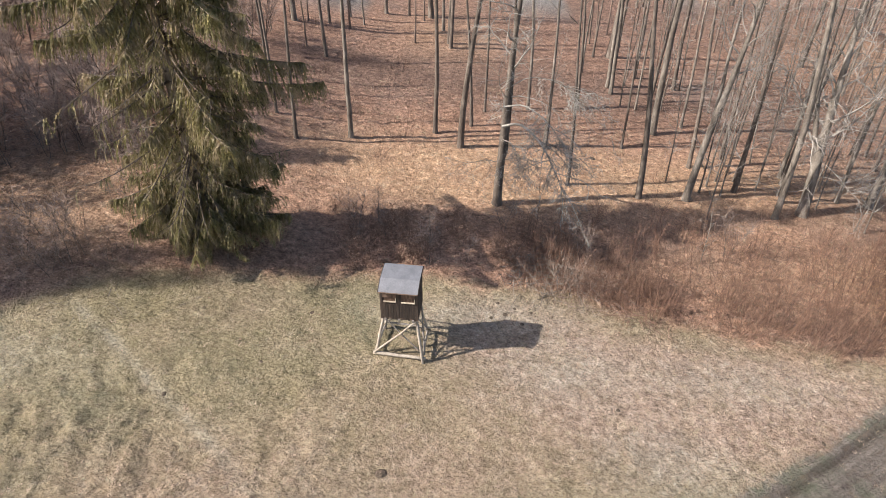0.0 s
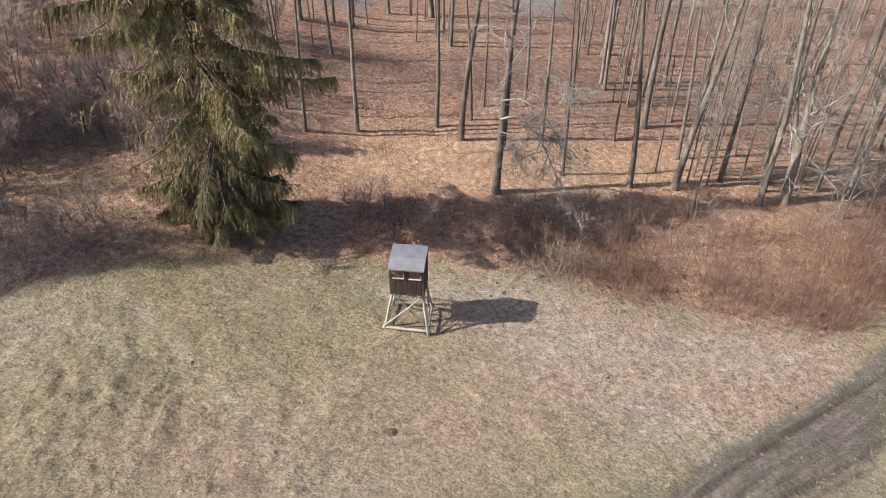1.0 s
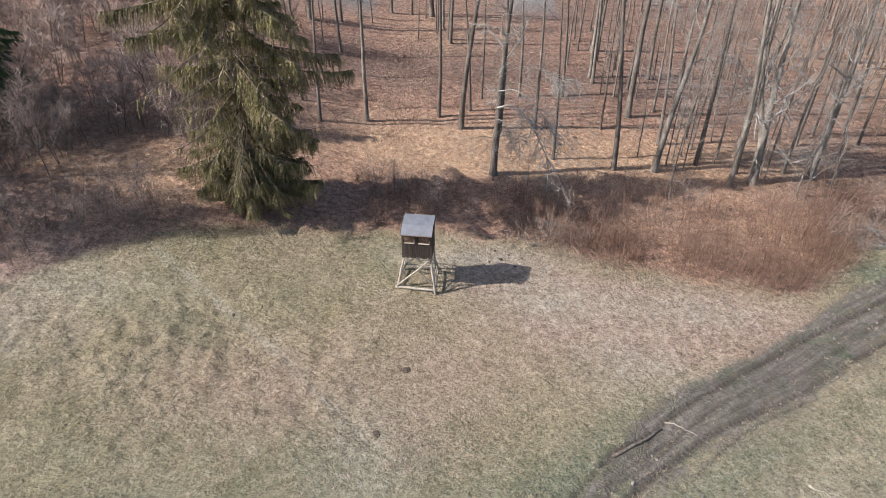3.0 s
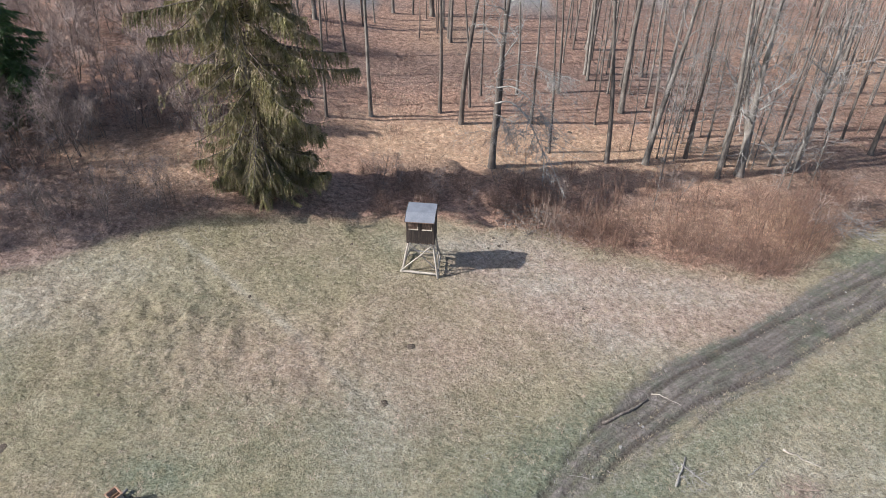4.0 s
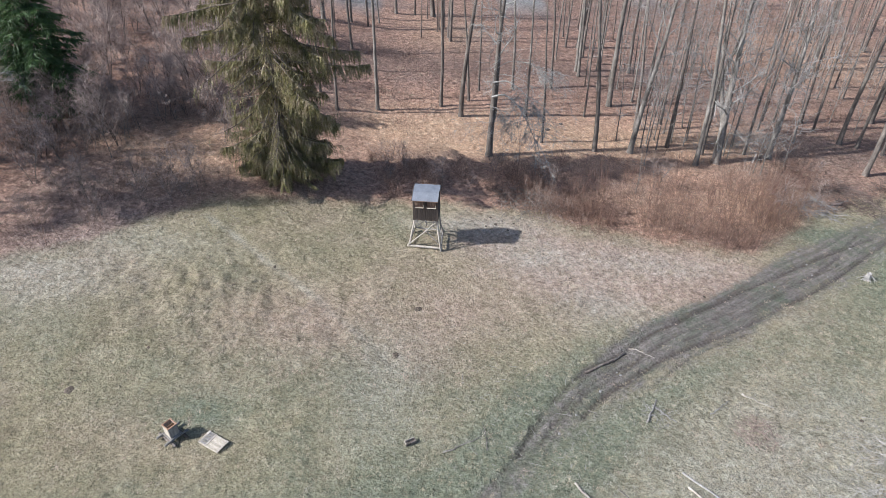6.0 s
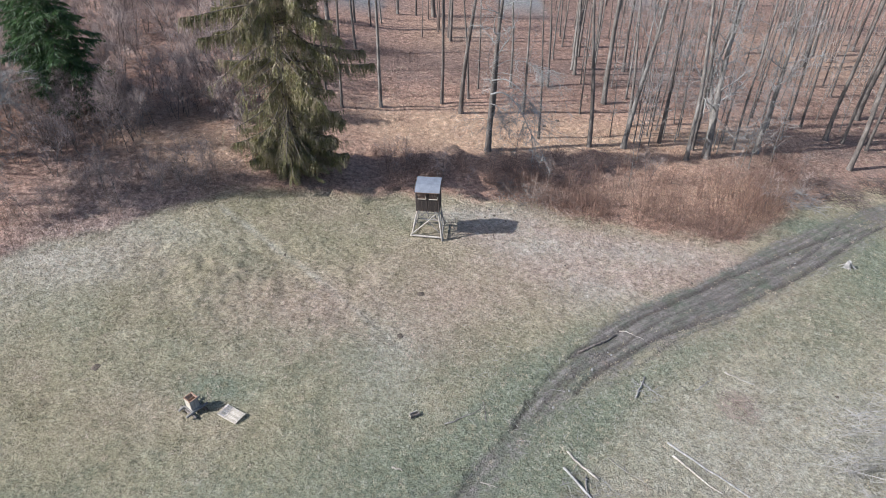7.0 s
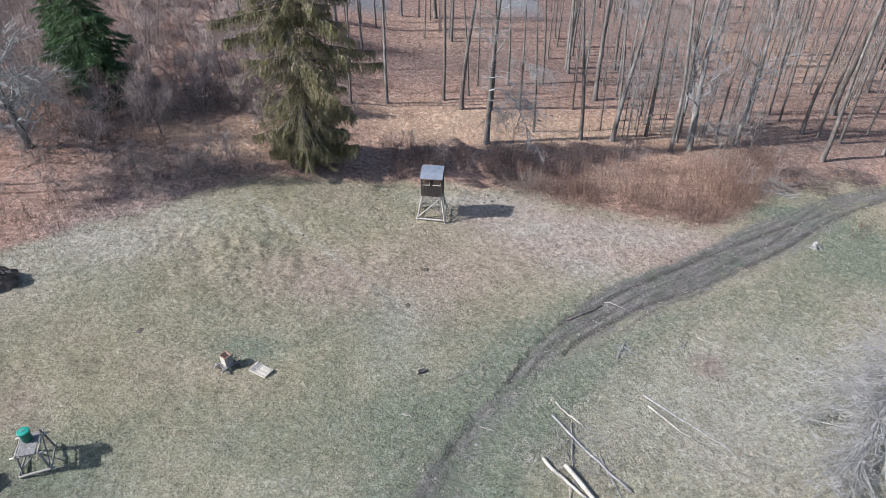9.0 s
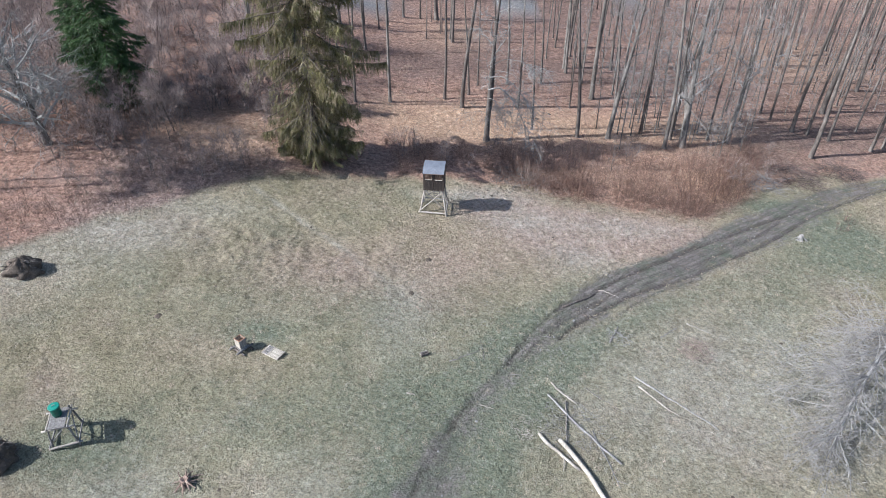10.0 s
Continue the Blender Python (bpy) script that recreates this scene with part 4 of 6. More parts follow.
# ---- conifers ----
def conifer(seed, height, r, reach, first, whorls, needles, label, name, dense=1.0, hang=0.7, sparse=0.0, form=None, low_ring=5, spray=1.0):
    """A trunk with whorls of drooping boughs, from which curtains of needle sprays hang."""
    rnd = random.Random(seed)
    tr = empty(name, Matrix.Identity(4), label, "tree")
    line = wander(rnd, (0, 0, -0.3), (0, 0, 1), height + 0.3, 16, 0.008, 0.01)
    part("trunk", Shape().tube(line, [r * (1 - 0.93 * (i / 16) ** 1.1) for i in range(17)], 10), M_SPRUCE_BARK, tr, smooth=True)
    boughs = Shape()
    tri = []
    for k in range(whorls):
        u = (k + 0.5) / whorls
        z = first + (height - first - 0.3) * u ** (1.25 if form else 0.95)
        span = form.span(z) if form else reach * min(1.0, 1.5 * (1 - z / height) + 0.02) * (0.86 + 0.14 * min(1, z / 3.0)) * rnd.uniform(0.82, 1.1)
        level = z
        for j in range(low_ring if level < 4.5 else 5 if u < 0.75 else 4):
            z = max(0.7, level + rnd.uniform(-0.5, 0.5)) if form else level
            w = k * 1.13 + j * 6.283 / (low_ring if level < 4.5 else 5) + rnd.uniform(-0.35, 0.35)
            ln = span * rnd.choice((rnd.uniform(0.5, 0.95), rnd.uniform(0.7, 1.15)))
            thin = rnd.random() < (form.thin(w, z) if form else sparse if z > 4 else 0.05)
            if form:
                ln *= form.side(w, z)
            if ln < 0.25:
                continue
            fall = rnd.uniform(0.22, 0.60) * (1 - 0.5 * u) * min(1.0, 0.35 + z / 5)
            steps = 8
            axis = Vector((math.cos(w), math.sin(w), 0))
            cross = Vector((-math.sin(w), math.cos(w), 0))
            bend = rnd.gauss(0, 0.18)
            path = []
            for i in range(steps + 1):
                s = i / steps
                path.append(Vector((0, 0, z)) + axis * ln * s + cross * bend * ln * s * s + Vector((0, 0, max(0.35 - z, ln * (0.10 * s - fall * 1.6 * s * s + 0.75 * fall * s ** 4)))))
            boughs.tube(path, taper(steps + 1, 0.02 + 0.011 * ln, 0.006), 4)
            spur(rnd, path, 2, boughs, 16 if thin else 5, 1.2, 0.013, 0.15, -0.3, down=0.6)
            count = int((14 + 26 * ln) * dense * (0.12 if thin else 1))
            for _ in range(count):
                s = rnd.random() ** 0.7 * 0.92 + 0.08
                i = min(steps - 1, int(s * steps))
                p = path[i].lerp(path[i + 1], s * steps - i)
                lat = rnd.choice((-1, 1))
                tl = min(max(0.25, (p.z - 0.1) / 1.3), 0.38 + 0.75 * rnd.random()) * min(1.0, 0.35 + ln / 3.2) * (1.15 - 0.5 * s)
                d = (cross * lat * rnd.uniform(0.3, 1.0) + axis * rnd.uniform(0.1, 0.8) + Vector((0, 0, -hang * rnd.uniform(0.3, 1.3)))).normalized()
                q = p.copy()
                for g in range(5):
                    d2 = (d + Vector((0, 0, -0.34 * g * hang)) + Vector((rnd.gauss(0, 0.16), rnd.gauss(0, 0.16), rnd.gauss(0, 0.1)))).normalized()
                    e = q + d2 * tl * 0.34
                    side = d2.cross(Vector((rnd.gauss(0, 1), rnd.gauss(0, 1), rnd.gauss(0, 1)))).normalized() * rnd.uniform(0.028, 0.065) * spray * (1.1 - 0.16 * g)
                    tri.append((q - side, q + side, e + d2 * 0.05))
                    side2 = d2.cross(side).normalized() * rnd.uniform(0.05, 0.1)
                    m = q.lerp(e, 0.35)
                    tri.append((m, q.lerp(e, 0.75) + side2 + d2 * 0.06, q.lerp(e, 0.6)))
                    tri.append((m, q.lerp(e, 0.75) - side2 + d2 * 0.06, q.lerp(e, 0.6)))
                    q = q.lerp(e, 0.85)
    tagged(part("bough_mass", boughs, M_BOUGH, tr), kind="stuff")
    part("foliage", triangles("foliage", np.array([[tuple(v) for v in t] for t in tri]), needles), needles, tr)["kind"] = "stuff"
    return tr


class OldSpruce:
    """A tall column, free on the open side: the trunk shows between the boughs, the sunny side is thin, the shady side dense."""
    def span(self, z):
        return float(np.interp(z, [0, 1.5, 4, 8, 13, 17, 22, 26], [3.8, 4.3, 4.5, 5.2, 5.5, 3.6, 1.6, 0.3]))

    def side(self, w, z):
        c, d = math.cos(w), math.sin(w)
        k = 1 - 0.55 * max(0.0, d) - (0.28 if z < 3.5 else 0.1) * max(0.0, -d)
        return k * ((1.0 if z > 6 else 0.92) if c < 0 else 1.1)

    def thin(self, w, z):
        front = abs((w + 1.65 + math.pi) % (2 * math.pi) - math.pi)
        sunny = abs((w - math.pi + math.pi) % (2 * math.pi) - math.pi)
        if front < 0.6 and 4.2 < z < 12:
            return 0.96
        if sunny < 1.2 and z > 4.5:
            return 0.42
        return 0.16


big_spruce = conifer(5, 26, 0.36, 4.6, 0.5, 46, M_NEEDLE, "tall old spruce with hanging olive-green boughs", "spruce", 1.3, 1.3, form=OldSpruce(), low_ring=10)
big_spruce.matrix_basis = pose(-9.2, 7.8, float(ground_z(-9.2, 7.8)), 0, 0, 0)
fir = conifer(6, 17, 0.18, 3.1, 0.8, 26, M_NEEDLE_FIR, "young dark green fir among bare shrubs", "fir", 0.75, 0.3, spray=1.7)
fir.matrix_basis = pose(-27.0, 12.0, float(ground_z(-27.0, 12.0)))
fir2 = set_tree(fir, -30.5, 14.5, 70, 0.7)

# tall high-crowned pines beyond the meadow's corner, known by the shade they throw
pine = conifer(9, 24, 0.11, 5.0, 12.5, 15, M_NEEDLE, "tall pine with a high open crown", "pine", 0.42, 0.5, sparse=0.45)
pine.matrix_basis = pose(-36.4, -1.2, float(ground_z(-36.4, -1.2)), 0, 0, 20)
set_tree(pine, -39.2, -3.0, 110, 0.95)

# ---- bushes and saplings ----
def bush(seed, stems, height, spread_r, twigs, mat, label, name="bush", category="bush", group="undergrowth", leaves=0, upright=1.0, stem_r=0.013, lift=0.03, stem_mat=None, turn=0.09):
    """Thin stems from one root, each with side twigs; some keep dry leaves."""
    rnd = random.Random(seed)
    sh, tw = Shape(), Shape()
    ends = []
    for _ in range(stems):
        a, rr = rnd.uniform(0, 6.283), spread_r * math.sqrt(rnd.random()) * 0.55
        h = height * rnd.uniform(0.55, 1.1)
        d = Vector((math.cos(a) * rnd.uniform(0.1, 0.6), math.sin(a) * rnd.uniform(0.1, 0.6), upright * 1.1))
        ln = wander(rnd, (math.cos(a) * rr, math.sin(a) * rr, -0.08), d, h, 5, turn, lift)
        sh.tube(ln, taper(6, stem_r * rnd.uniform(0.8, 1.3), stem_r * 0.35), 3)
        spur(rnd, ln, 1, tw, twigs * 2, h * 0.36, min(0.012, stem_r * 0.55), 0.16, 0.05)
        ends += [p for p in ln[2:]]
    ob = new(name, sh.mesh(name, stem_mat or mat))
    tagged(ob, label, category, group)
    tagged(part("twig_mass", tw, mat, ob), kind="stuff")
    if leaves:
        lf = []
        for _ in range(leaves):
            p = rnd.choice(ends) + Vector((rnd.gauss(0, 0.22), rnd.gauss(0, 0.22), rnd.gauss(0, 0.18)))
            a = Vector((rnd.gauss(0, 1), rnd.gauss(0, 1), rnd.gauss(0, 0.6))).normalized() * rnd.uniform(0.035, 0.06)
            b = a.cross(Vector((rnd.gauss(0, 1), rnd.gauss(0, 1), rnd.gauss(0, 1)))).normalized() * 0.028
            lf.append((p - a, p + b, p + a, p - b))
        part("foliage", triangles("foliage", np.array([[tuple(v) for v in t] for t in lf]), M_DRY_LEAF, 4), M_DRY_LEAF, ob)["kind"] = "stuff"
    return ob


def young_tree(seed, height, mat, stem_mat, label, stems=1, boughs=9, twigs=8, fan=0.55):
    """A small leafless tree: a short stem that opens into a vase of rising branches and fine twigs."""
    rnd = random.Random(seed)
    sh, tw = Shape(), Shape()
    for q in range(stems):
        a = rnd.uniform(0, 6.283)
        tilt = 0.05 if stems == 1 else 0.25
        stem_line = wander(rnd, (0.1 * math.cos(a) * (stems > 1), 0.1 * math.sin(a) * (stems > 1), -0.1), (math.cos(a) * tilt, math.sin(a) * tilt, 1), height * rnd.uniform(0.8, 1.0), 7, 0.05, 0.02)
        r = 0.0085 * height ** 0.85
        sh.tube(stem_line, taper(8, r, r * 0.2), 4)
        for k in range(boughs):
            u = rnd.uniform(0.9, 5.8)
            i = int(u)
            w = k * 2.4 + rnd.uniform(-0.4, 0.4)
            br = wander(rnd, stem_line[i].lerp(stem_line[i + 1], u - i), (math.cos(w) * fan, math.sin(w) * fan, rnd.uniform(0.45, 0.9)), height * rnd.uniform(0.3, 0.5) * (1.25 - u / 8), 4, 0.09, 0.05)
            sh.tube(br, taper(5, r * 0.5, r * 0.15), 3)
            spur(rnd, br, 0, tw, twigs, height * 0.22, 0.012, 0.13, 0.06)
    ob = tagged(new("young_tree", sh.mesh("young_tree", stem_mat)), label, "young tree", "undergrowth")
    tagged(part("twig_mass", tw, mat, ob), kind="stuff")
    return ob


def sow(kinds, count, place, lo=0.75, hi=1.25, seed=1):
    rnd = random.Random(seed)
    n = 0
    tries = 0
    while n < count and tries < count * 60:
        tries += 1
        spot = place(rnd)
        if spot is None:
            continue
        x, y = spot
        k = rnd.uniform(lo, hi)
        copy_thing(rnd.choice(kinds), pose(x, y, float(ground_z(x, y)), rnd.gauss(0, 4), rnd.gauss(0, 4), rnd.uniform(0, 360)) @ Matrix.Diagonal((k, k, k * rnd.uniform(0.85, 1.2), 1)))
        n += 1


def edge_y(x):
    return float(np.interp(x, EDGE_X, EDGE_Y))


red = [bush(200 + i, 11, h, 1.9, 2, M_TWIG_RED, "leafless reddish-brown thicket of thin saplings", stem_r=0.015, turn=0.05) for i, h in enumerate((1.5, 1.9, 2.3, 1.7))]
grey = [bush(210 + i, 9, h, 0.8, 11, M_TWIG_GREY, "leafless grey-brown bush of thin stems", stem_mat=M_STEM_DARK, stem_r=0.022) for i, h in enumerate((2.6, 3.4, 4.2))]
brown = [bush(240 + i, 7, h, 0.9, 8, M_TWIG_BROWN, "leafless brown bush of thin upright stems", stem_r=0.017) for i, h in enumerate((2.2, 2.8, 3.4))]
tall = [young_tree(220 + i, h, M_TWIG_MAUVE, M_STEM_DARK, "tall leafless grey shrub of the thicket", 2, 9, 22) for i, h in enumerate((4.6, 5.8, 7.0))]
leafy = [bush(230 + i, 10, h, 0.8, 8, M_TWIG_RED, "low beech bush with dry russet leaves", leaves=n) for i, (h, n) in enumerate(((1.2, 320), (1.6, 420), (0.9, 300)))]
vase = [young_tree(250 + i, h, M_TWIG_MAUVE, M_BARK_DARK, "young leafless tree with a fine purplish-brown crown", 1 + i % 2, 11, 10) for i, h in enumerate((3.0, 4.0, 5.0))]
whip = [young_tree(255 + i, h, M_TWIG_RED, M_TWIG_RED, "thin straight leafless sapling", 1, 6, 3, 0.35) for i, h in enumerate((2.2, 3.0, 3.8))]


def in_hedge(rnd):
    x = rnd.uniform(7, 33)
    lo = edge_y(x) + 0.9
    y = rnd.uniform(lo, min(13.0, lo + 8.5) if x < 27 else lo + 5.5)
    return None if x < 11 and y > 9 and rnd.random() < 0.6 else (x, y)


def hedge_right(rnd):
    x = rnd.uniform(17, 29)
    return x, edge_y(x) + rnd.uniform(0.8, 4.5)


def hedge_left(rnd):
    return rnd.uniform(7.5, 14.5), rnd.uniform(5.6, 11.5)


def in_hedge_front(rnd):
    x = rnd.uniform(9.5, 30)
    return x, edge_y(x) + 0.7 + abs(rnd.gauss(0, 1.2))


def behind_stand(rnd):
    x = rnd.uniform(-4.5, 9)
    y = rnd.uniform(6.3, 12.0)
    return None if x > 1.5 and y < 9 and rnd.random() < 0.7 else (x, y)


def left_thicket(rnd):
    x, y = rnd.uniform(-52, -11), rnd.uniform(7, 42)
    open_floor = math.hypot((x + 17.0) / 3.8, (y - 9.2) / 3.2) < 1 or math.hypot((x + 20.5) / 2.6, (y - 10.8) / 1.5) < 1
    if y < edge_y(x) + (10.5 if x > -27 else 9.5) or open_floor or math.hypot(x + 30, y - 3) < 5.0 or math.hypot(x + 9.2, y - 7.8) < 5.2 or (x > -14 and y < 15):
        return None
    return x, y


def thicket_front(rnd):
    x, y = rnd.uniform(-33, -13), rnd.uniform(9, 17)
    open_floor = math.hypot((x + 17.0) / 3.8, (y - 9.2) / 3.2) < 1
    return None if open_floor or y < edge_y(x) + 7.5 else (x, y)


def left_edge(rnd):
    x = rnd.uniform(-36, -13)
    return x, edge_y(x) + rnd.uniform(0.6, 9)


def left_corner(rnd):
    x = rnd.uniform(-37, -19)
    return x, edge_y(x) + rnd.uniform(0.2, 7)


def lower_left(rnd):
    x = rnd.uniform(-27, -13.5)
    return x, edge_y(x) + rnd.uniform(1.5, 7)


def left_tree_foot(rnd):
    return rnd.uniform(-37, -28), rnd.uniform(1.5, 8.0)


def under_tree(rnd):
    a, r = rnd.uniform(0, 6.283), rnd.uniform(0, 1)
    return -27.5 + 5.5 * r * math.cos(a), 6.8 + 2.6 * r * math.sin(a)


def wood_floor(rnd):
    x, y = rnd.uniform(-12, 46), rnd.uniform(13, 42)
    return (x, y) if y > edge_y(x) + 7 else None


sow(red, 78, in_hedge, seed=1)
sow(red, 40, in_hedge_front, 0.6, 0.95, seed=2)
sow(red, 34, hedge_right, 0.75, 1.1, seed=20)
sow(whip, 60, in_hedge, 0.7, 1.15, seed=3)
sow(brown, 5, hedge_left, 0.5, 0.7, seed=13)
sow(red, 20, hedge_left, 0.7, 1.0, seed=14)
sow(vase, 5, in_hedge, 0.6, 0.9, seed=15)
sow(leafy, 20, behind_stand, 0.7, 1.2, seed=4)
sow(red, 7, behind_stand, 0.6, 0.95, seed=5)
sow(vase, 9, behind_stand, 0.4, 0.7, seed=6)
sow(brown, 16, left_edge, 0.5, 0.9, seed=9)
sow(whip, 46, left_corner, 0.55, 1.0, seed=10)
sow(red, 16, left_corner, 0.5, 0.8, seed=11)
sow(brown, 12, under_tree, 0.7, 1.1, seed=12)
sow(vase, 22, lower_left, 0.45, 0.8, seed=18)
sow(vase, 9, left_tree_foot, 0.5, 0.85, seed=21)
sow(brown, 8, left_tree_foot, 0.5, 0.8, seed=22)
sow(grey, 8, under_tree, 0.6, 0.9, seed=16)
rnd = random.Random(17)
for k, x, y, scale in ((2, -21.5, 7.2, 1.1), (0, -17.3, 1.9, 1.05), (1, -17.6, 2.4, 0.75), (0, -15.8, 2.5, 0.8), (1, -21.6, 2.5, 0.85), (0, -23.0, 2.6, 0.9), (1, -24.8, 6.4, 0.9), (2, -23.4, 8.7, 0.8), (1, -25.2, 3.5, 0.9),
                       (0, -18.8, 4.4, 0.9), (1, -19.4, 12.4, 0.9), (2, -16.4, 13.4, 0.8), (1, -14.2, 12.6, 0.8), (0, -13.8, 8.8, 0.8), (1, -22.6, 10.6, 1.0), (2, -25.6, 9.6, 0.9), (0, -19.9, 0.6, 0.7), (0, -14.6, 4.8, 0.7)):
    copy_thing(vase[k], pose(x, y, float(ground_z(x, y)), rnd.gauss(0, 5), rnd.gauss(0, 5), rnd.uniform(0, 360)) @ Matrix.Scale(scale, 4))


def join(kinds, counts, name, label, lo, hi, seed):
    """Undergrowth past counting, as one mesh: copies of the bush shapes laid into it."""
    rnd = random.Random(seed)
    store = {}
    for k in kinds:
        bits = []
        for slot, o in enumerate((k, *k.children)):
            me = o.data
            co = np.empty(len(me.vertices) * 3, np.float32)
            me.vertices.foreach_get("co", co)
            bits.append((co.reshape(-1, 3), [tuple(p.vertices) for p in me.polygons], slot))
        v = np.concatenate([b[0] for b in bits])
        f, which, base = [], [], 0
        for co, faces, slot in bits:
            f += [tuple(i + base for i in t) for t in faces]
            which += [min(1, slot)] * len(faces)
            base += len(co)
        store[k] = (v, f, which)
    V, F, slots, base = [], [], [], 0
    for count, place in counts:
        n = 0
        while n < count:
            spot = place(rnd)
            if spot is None:
                continue
            n += 1
            v, f, which = store[rnd.choice(kinds)]
            s, w = rnd.uniform(lo, hi), rnd.uniform(0, 6.283)
            c, d = math.cos(w) * s, math.sin(w) * s
            m = np.array([[c, -d, 0], [d, c, 0], [0, 0, s * rnd.uniform(0.9, 1.2)]])
            V.append(v @ m.T + np.array(at_ground(*spot)))
            F += [tuple(i + base for i in t) for t in f]
            slots += which
            base += len(v)
    me = bpy.data.meshes.new(name)
    me.from_pydata(np.concatenate(V).tolist(), [], F)
    for o in (kinds[0], kinds[0].children[0]):
        me.materials.append(o.data.materials[0])
    me.polygons.foreach_set("material_index", slots)
    tagged(new(name, me), label, "undergrowth", kind="stuff")


join(tall, [(230, left_thicket)], "thicket", "dense leafless grey-brown thicket of young trees", 0.65, 1.15, 7)
join(vase, [(66, thicket_front)], "low_thicket", "low leafless purplish-brown thicket before the taller shrubs", 0.6, 0.95, 19)
join(red, [(100, wood_floor), (20, in_hedge), (12, left_edge)], "saplings", "thin leafless reddish saplings on the wood floor", 0.4, 0.8, 8)
for p in red + grey + tall + leafy + brown + vase + whip:
    drop(p)

# ---- feeder, salt box, pallet and other things on the meadow ----
def on_ground(x, y, yaw, up=0.0):
    return pose(x, y, float(ground_z(x, y)) + up, 0, 0, yaw)


def feeder(x, y, yaw):
    """A barrel on a slatted deck carried by four splayed posts."""
    fd = empty("game_feeder", on_ground(x, y, yaw), "grey pole game feeder carrying a lidded green barrel", "feeder")
    H = 1.5
    for sx in (-1, 1):
        for sy in (-1, 1):
            part("post", pole((sx * 0.66, sy * 0.66, -0.15), (sx * 0.46, sy * 0.40 - (0.25 if sy < 0 else 0), H + (0.32 if sy > 0 else 0.02)), 0.055, 0.9, seed=60 + sx + 2 * sy), M_GREY_WOOD, fd, smooth=True)
    for sy in (-1, 1):
        part("cross_pole", pole((-0.74, sy * 0.46 - (0.28 if sy < 0 else 0), H - 0.10), (0.80, sy * 0.46 - (0.24 if sy < 0 else 0), H - 0.06), 0.05, 0.9, seed=70 + sy), M_POLE, fd, smooth=True)
    for sx in (-1, 1):
        part("side_pole", pole((sx * 0.50, -0.78, H - 0.02), (sx * 0.48, 0.72, H), 0.045, 0.9, seed=73 + sx), M_POLE, fd, smooth=True)
    for k in range(8):
        part("deck_slat", Shape().block((0.095, 1.36, 0.03), pose(-0.36 + k * 0.103, -0.14, H + 0.06), 0.004), M_GREY_WOOD, fd)
    part("brace", pole((-0.62, -0.62, 0.3), (0.40, -0.50, H - 0.08), 0.035, seed=76), M_GREY_WOOD, fd, smooth=True)
    part("brace", pole((0.64, -0.60, 0.3), (0.46, 0.42, H - 0.1), 0.035, seed=77), M_GREY_WOOD, fd, smooth=True)
    part("brace", pole((-0.64, 0.60, 0.3), (-0.46, -0.42, H - 0.1), 0.035, seed=78), M_GREY_WOOD, fd, smooth=True)
    part("ground_beam", pole((-0.75, -0.85, 0.12), (0.85, -0.72, 0.16), 0.07, 0.95, seed=79), M_POLE, fd, "thick pale log between the front feet", True)
    part("side_beam", pole((0.70, -0.85, 0.22), (0.66, 0.80, 0.22), 0.05, 0.95, seed=80), M_GREY_WOOD, fd, smooth=True)
    part("side_beam", pole((-0.70, -0.85, 0.22), (-0.66, 0.80, 0.22), 0.05, 0.95, seed=81), M_GREY_WOOD, fd, smooth=True)
    rings = [(0.20, 0.0), (0.225, 0.03), (0.235, 0.16), (0.245, 0.19), (0.240, 0.22), (0.245, 0.42), (0.255, 0.45), (0.25, 0.50), (0.255, 0.60), (0.24, 0.62)]
    z0 = H + 0.075
    brl = Shape().tube([(-0.06, 0.10, z0 + z) for _, z in rings], [r for r, _ in rings], 24, cap=True)
    barrel = part("barrel", brl, M_BARREL, fd, "dark green plastic barrel", True)
    lid = [(0.275, 0.60), (0.285, 0.62), (0.285, 0.66), (0.26, 0.685), (0.12, 0.70), (0.02, 0.705)]
    top = part("lid", Shape().tube([(-0.06, 0.10, z0 + z) for _, z in lid], [r for r, _ in lid], 24, cap=True), M_LID, barrel, "bright green plastic lid")
    part("lid_handle", Shape().tube([(-0.14, 0.08, z0 + 0.70), (-0.12, 0.09, z0 + 0.76), (0.0, 0.11, z0 + 0.76), (0.02, 0.12, z0 + 0.70)], [0.02] * 4, 6, True), M_BLEACHED, barrel, "pale handle")
    return fd


feeder(-18.15, -21.55, 14.0)


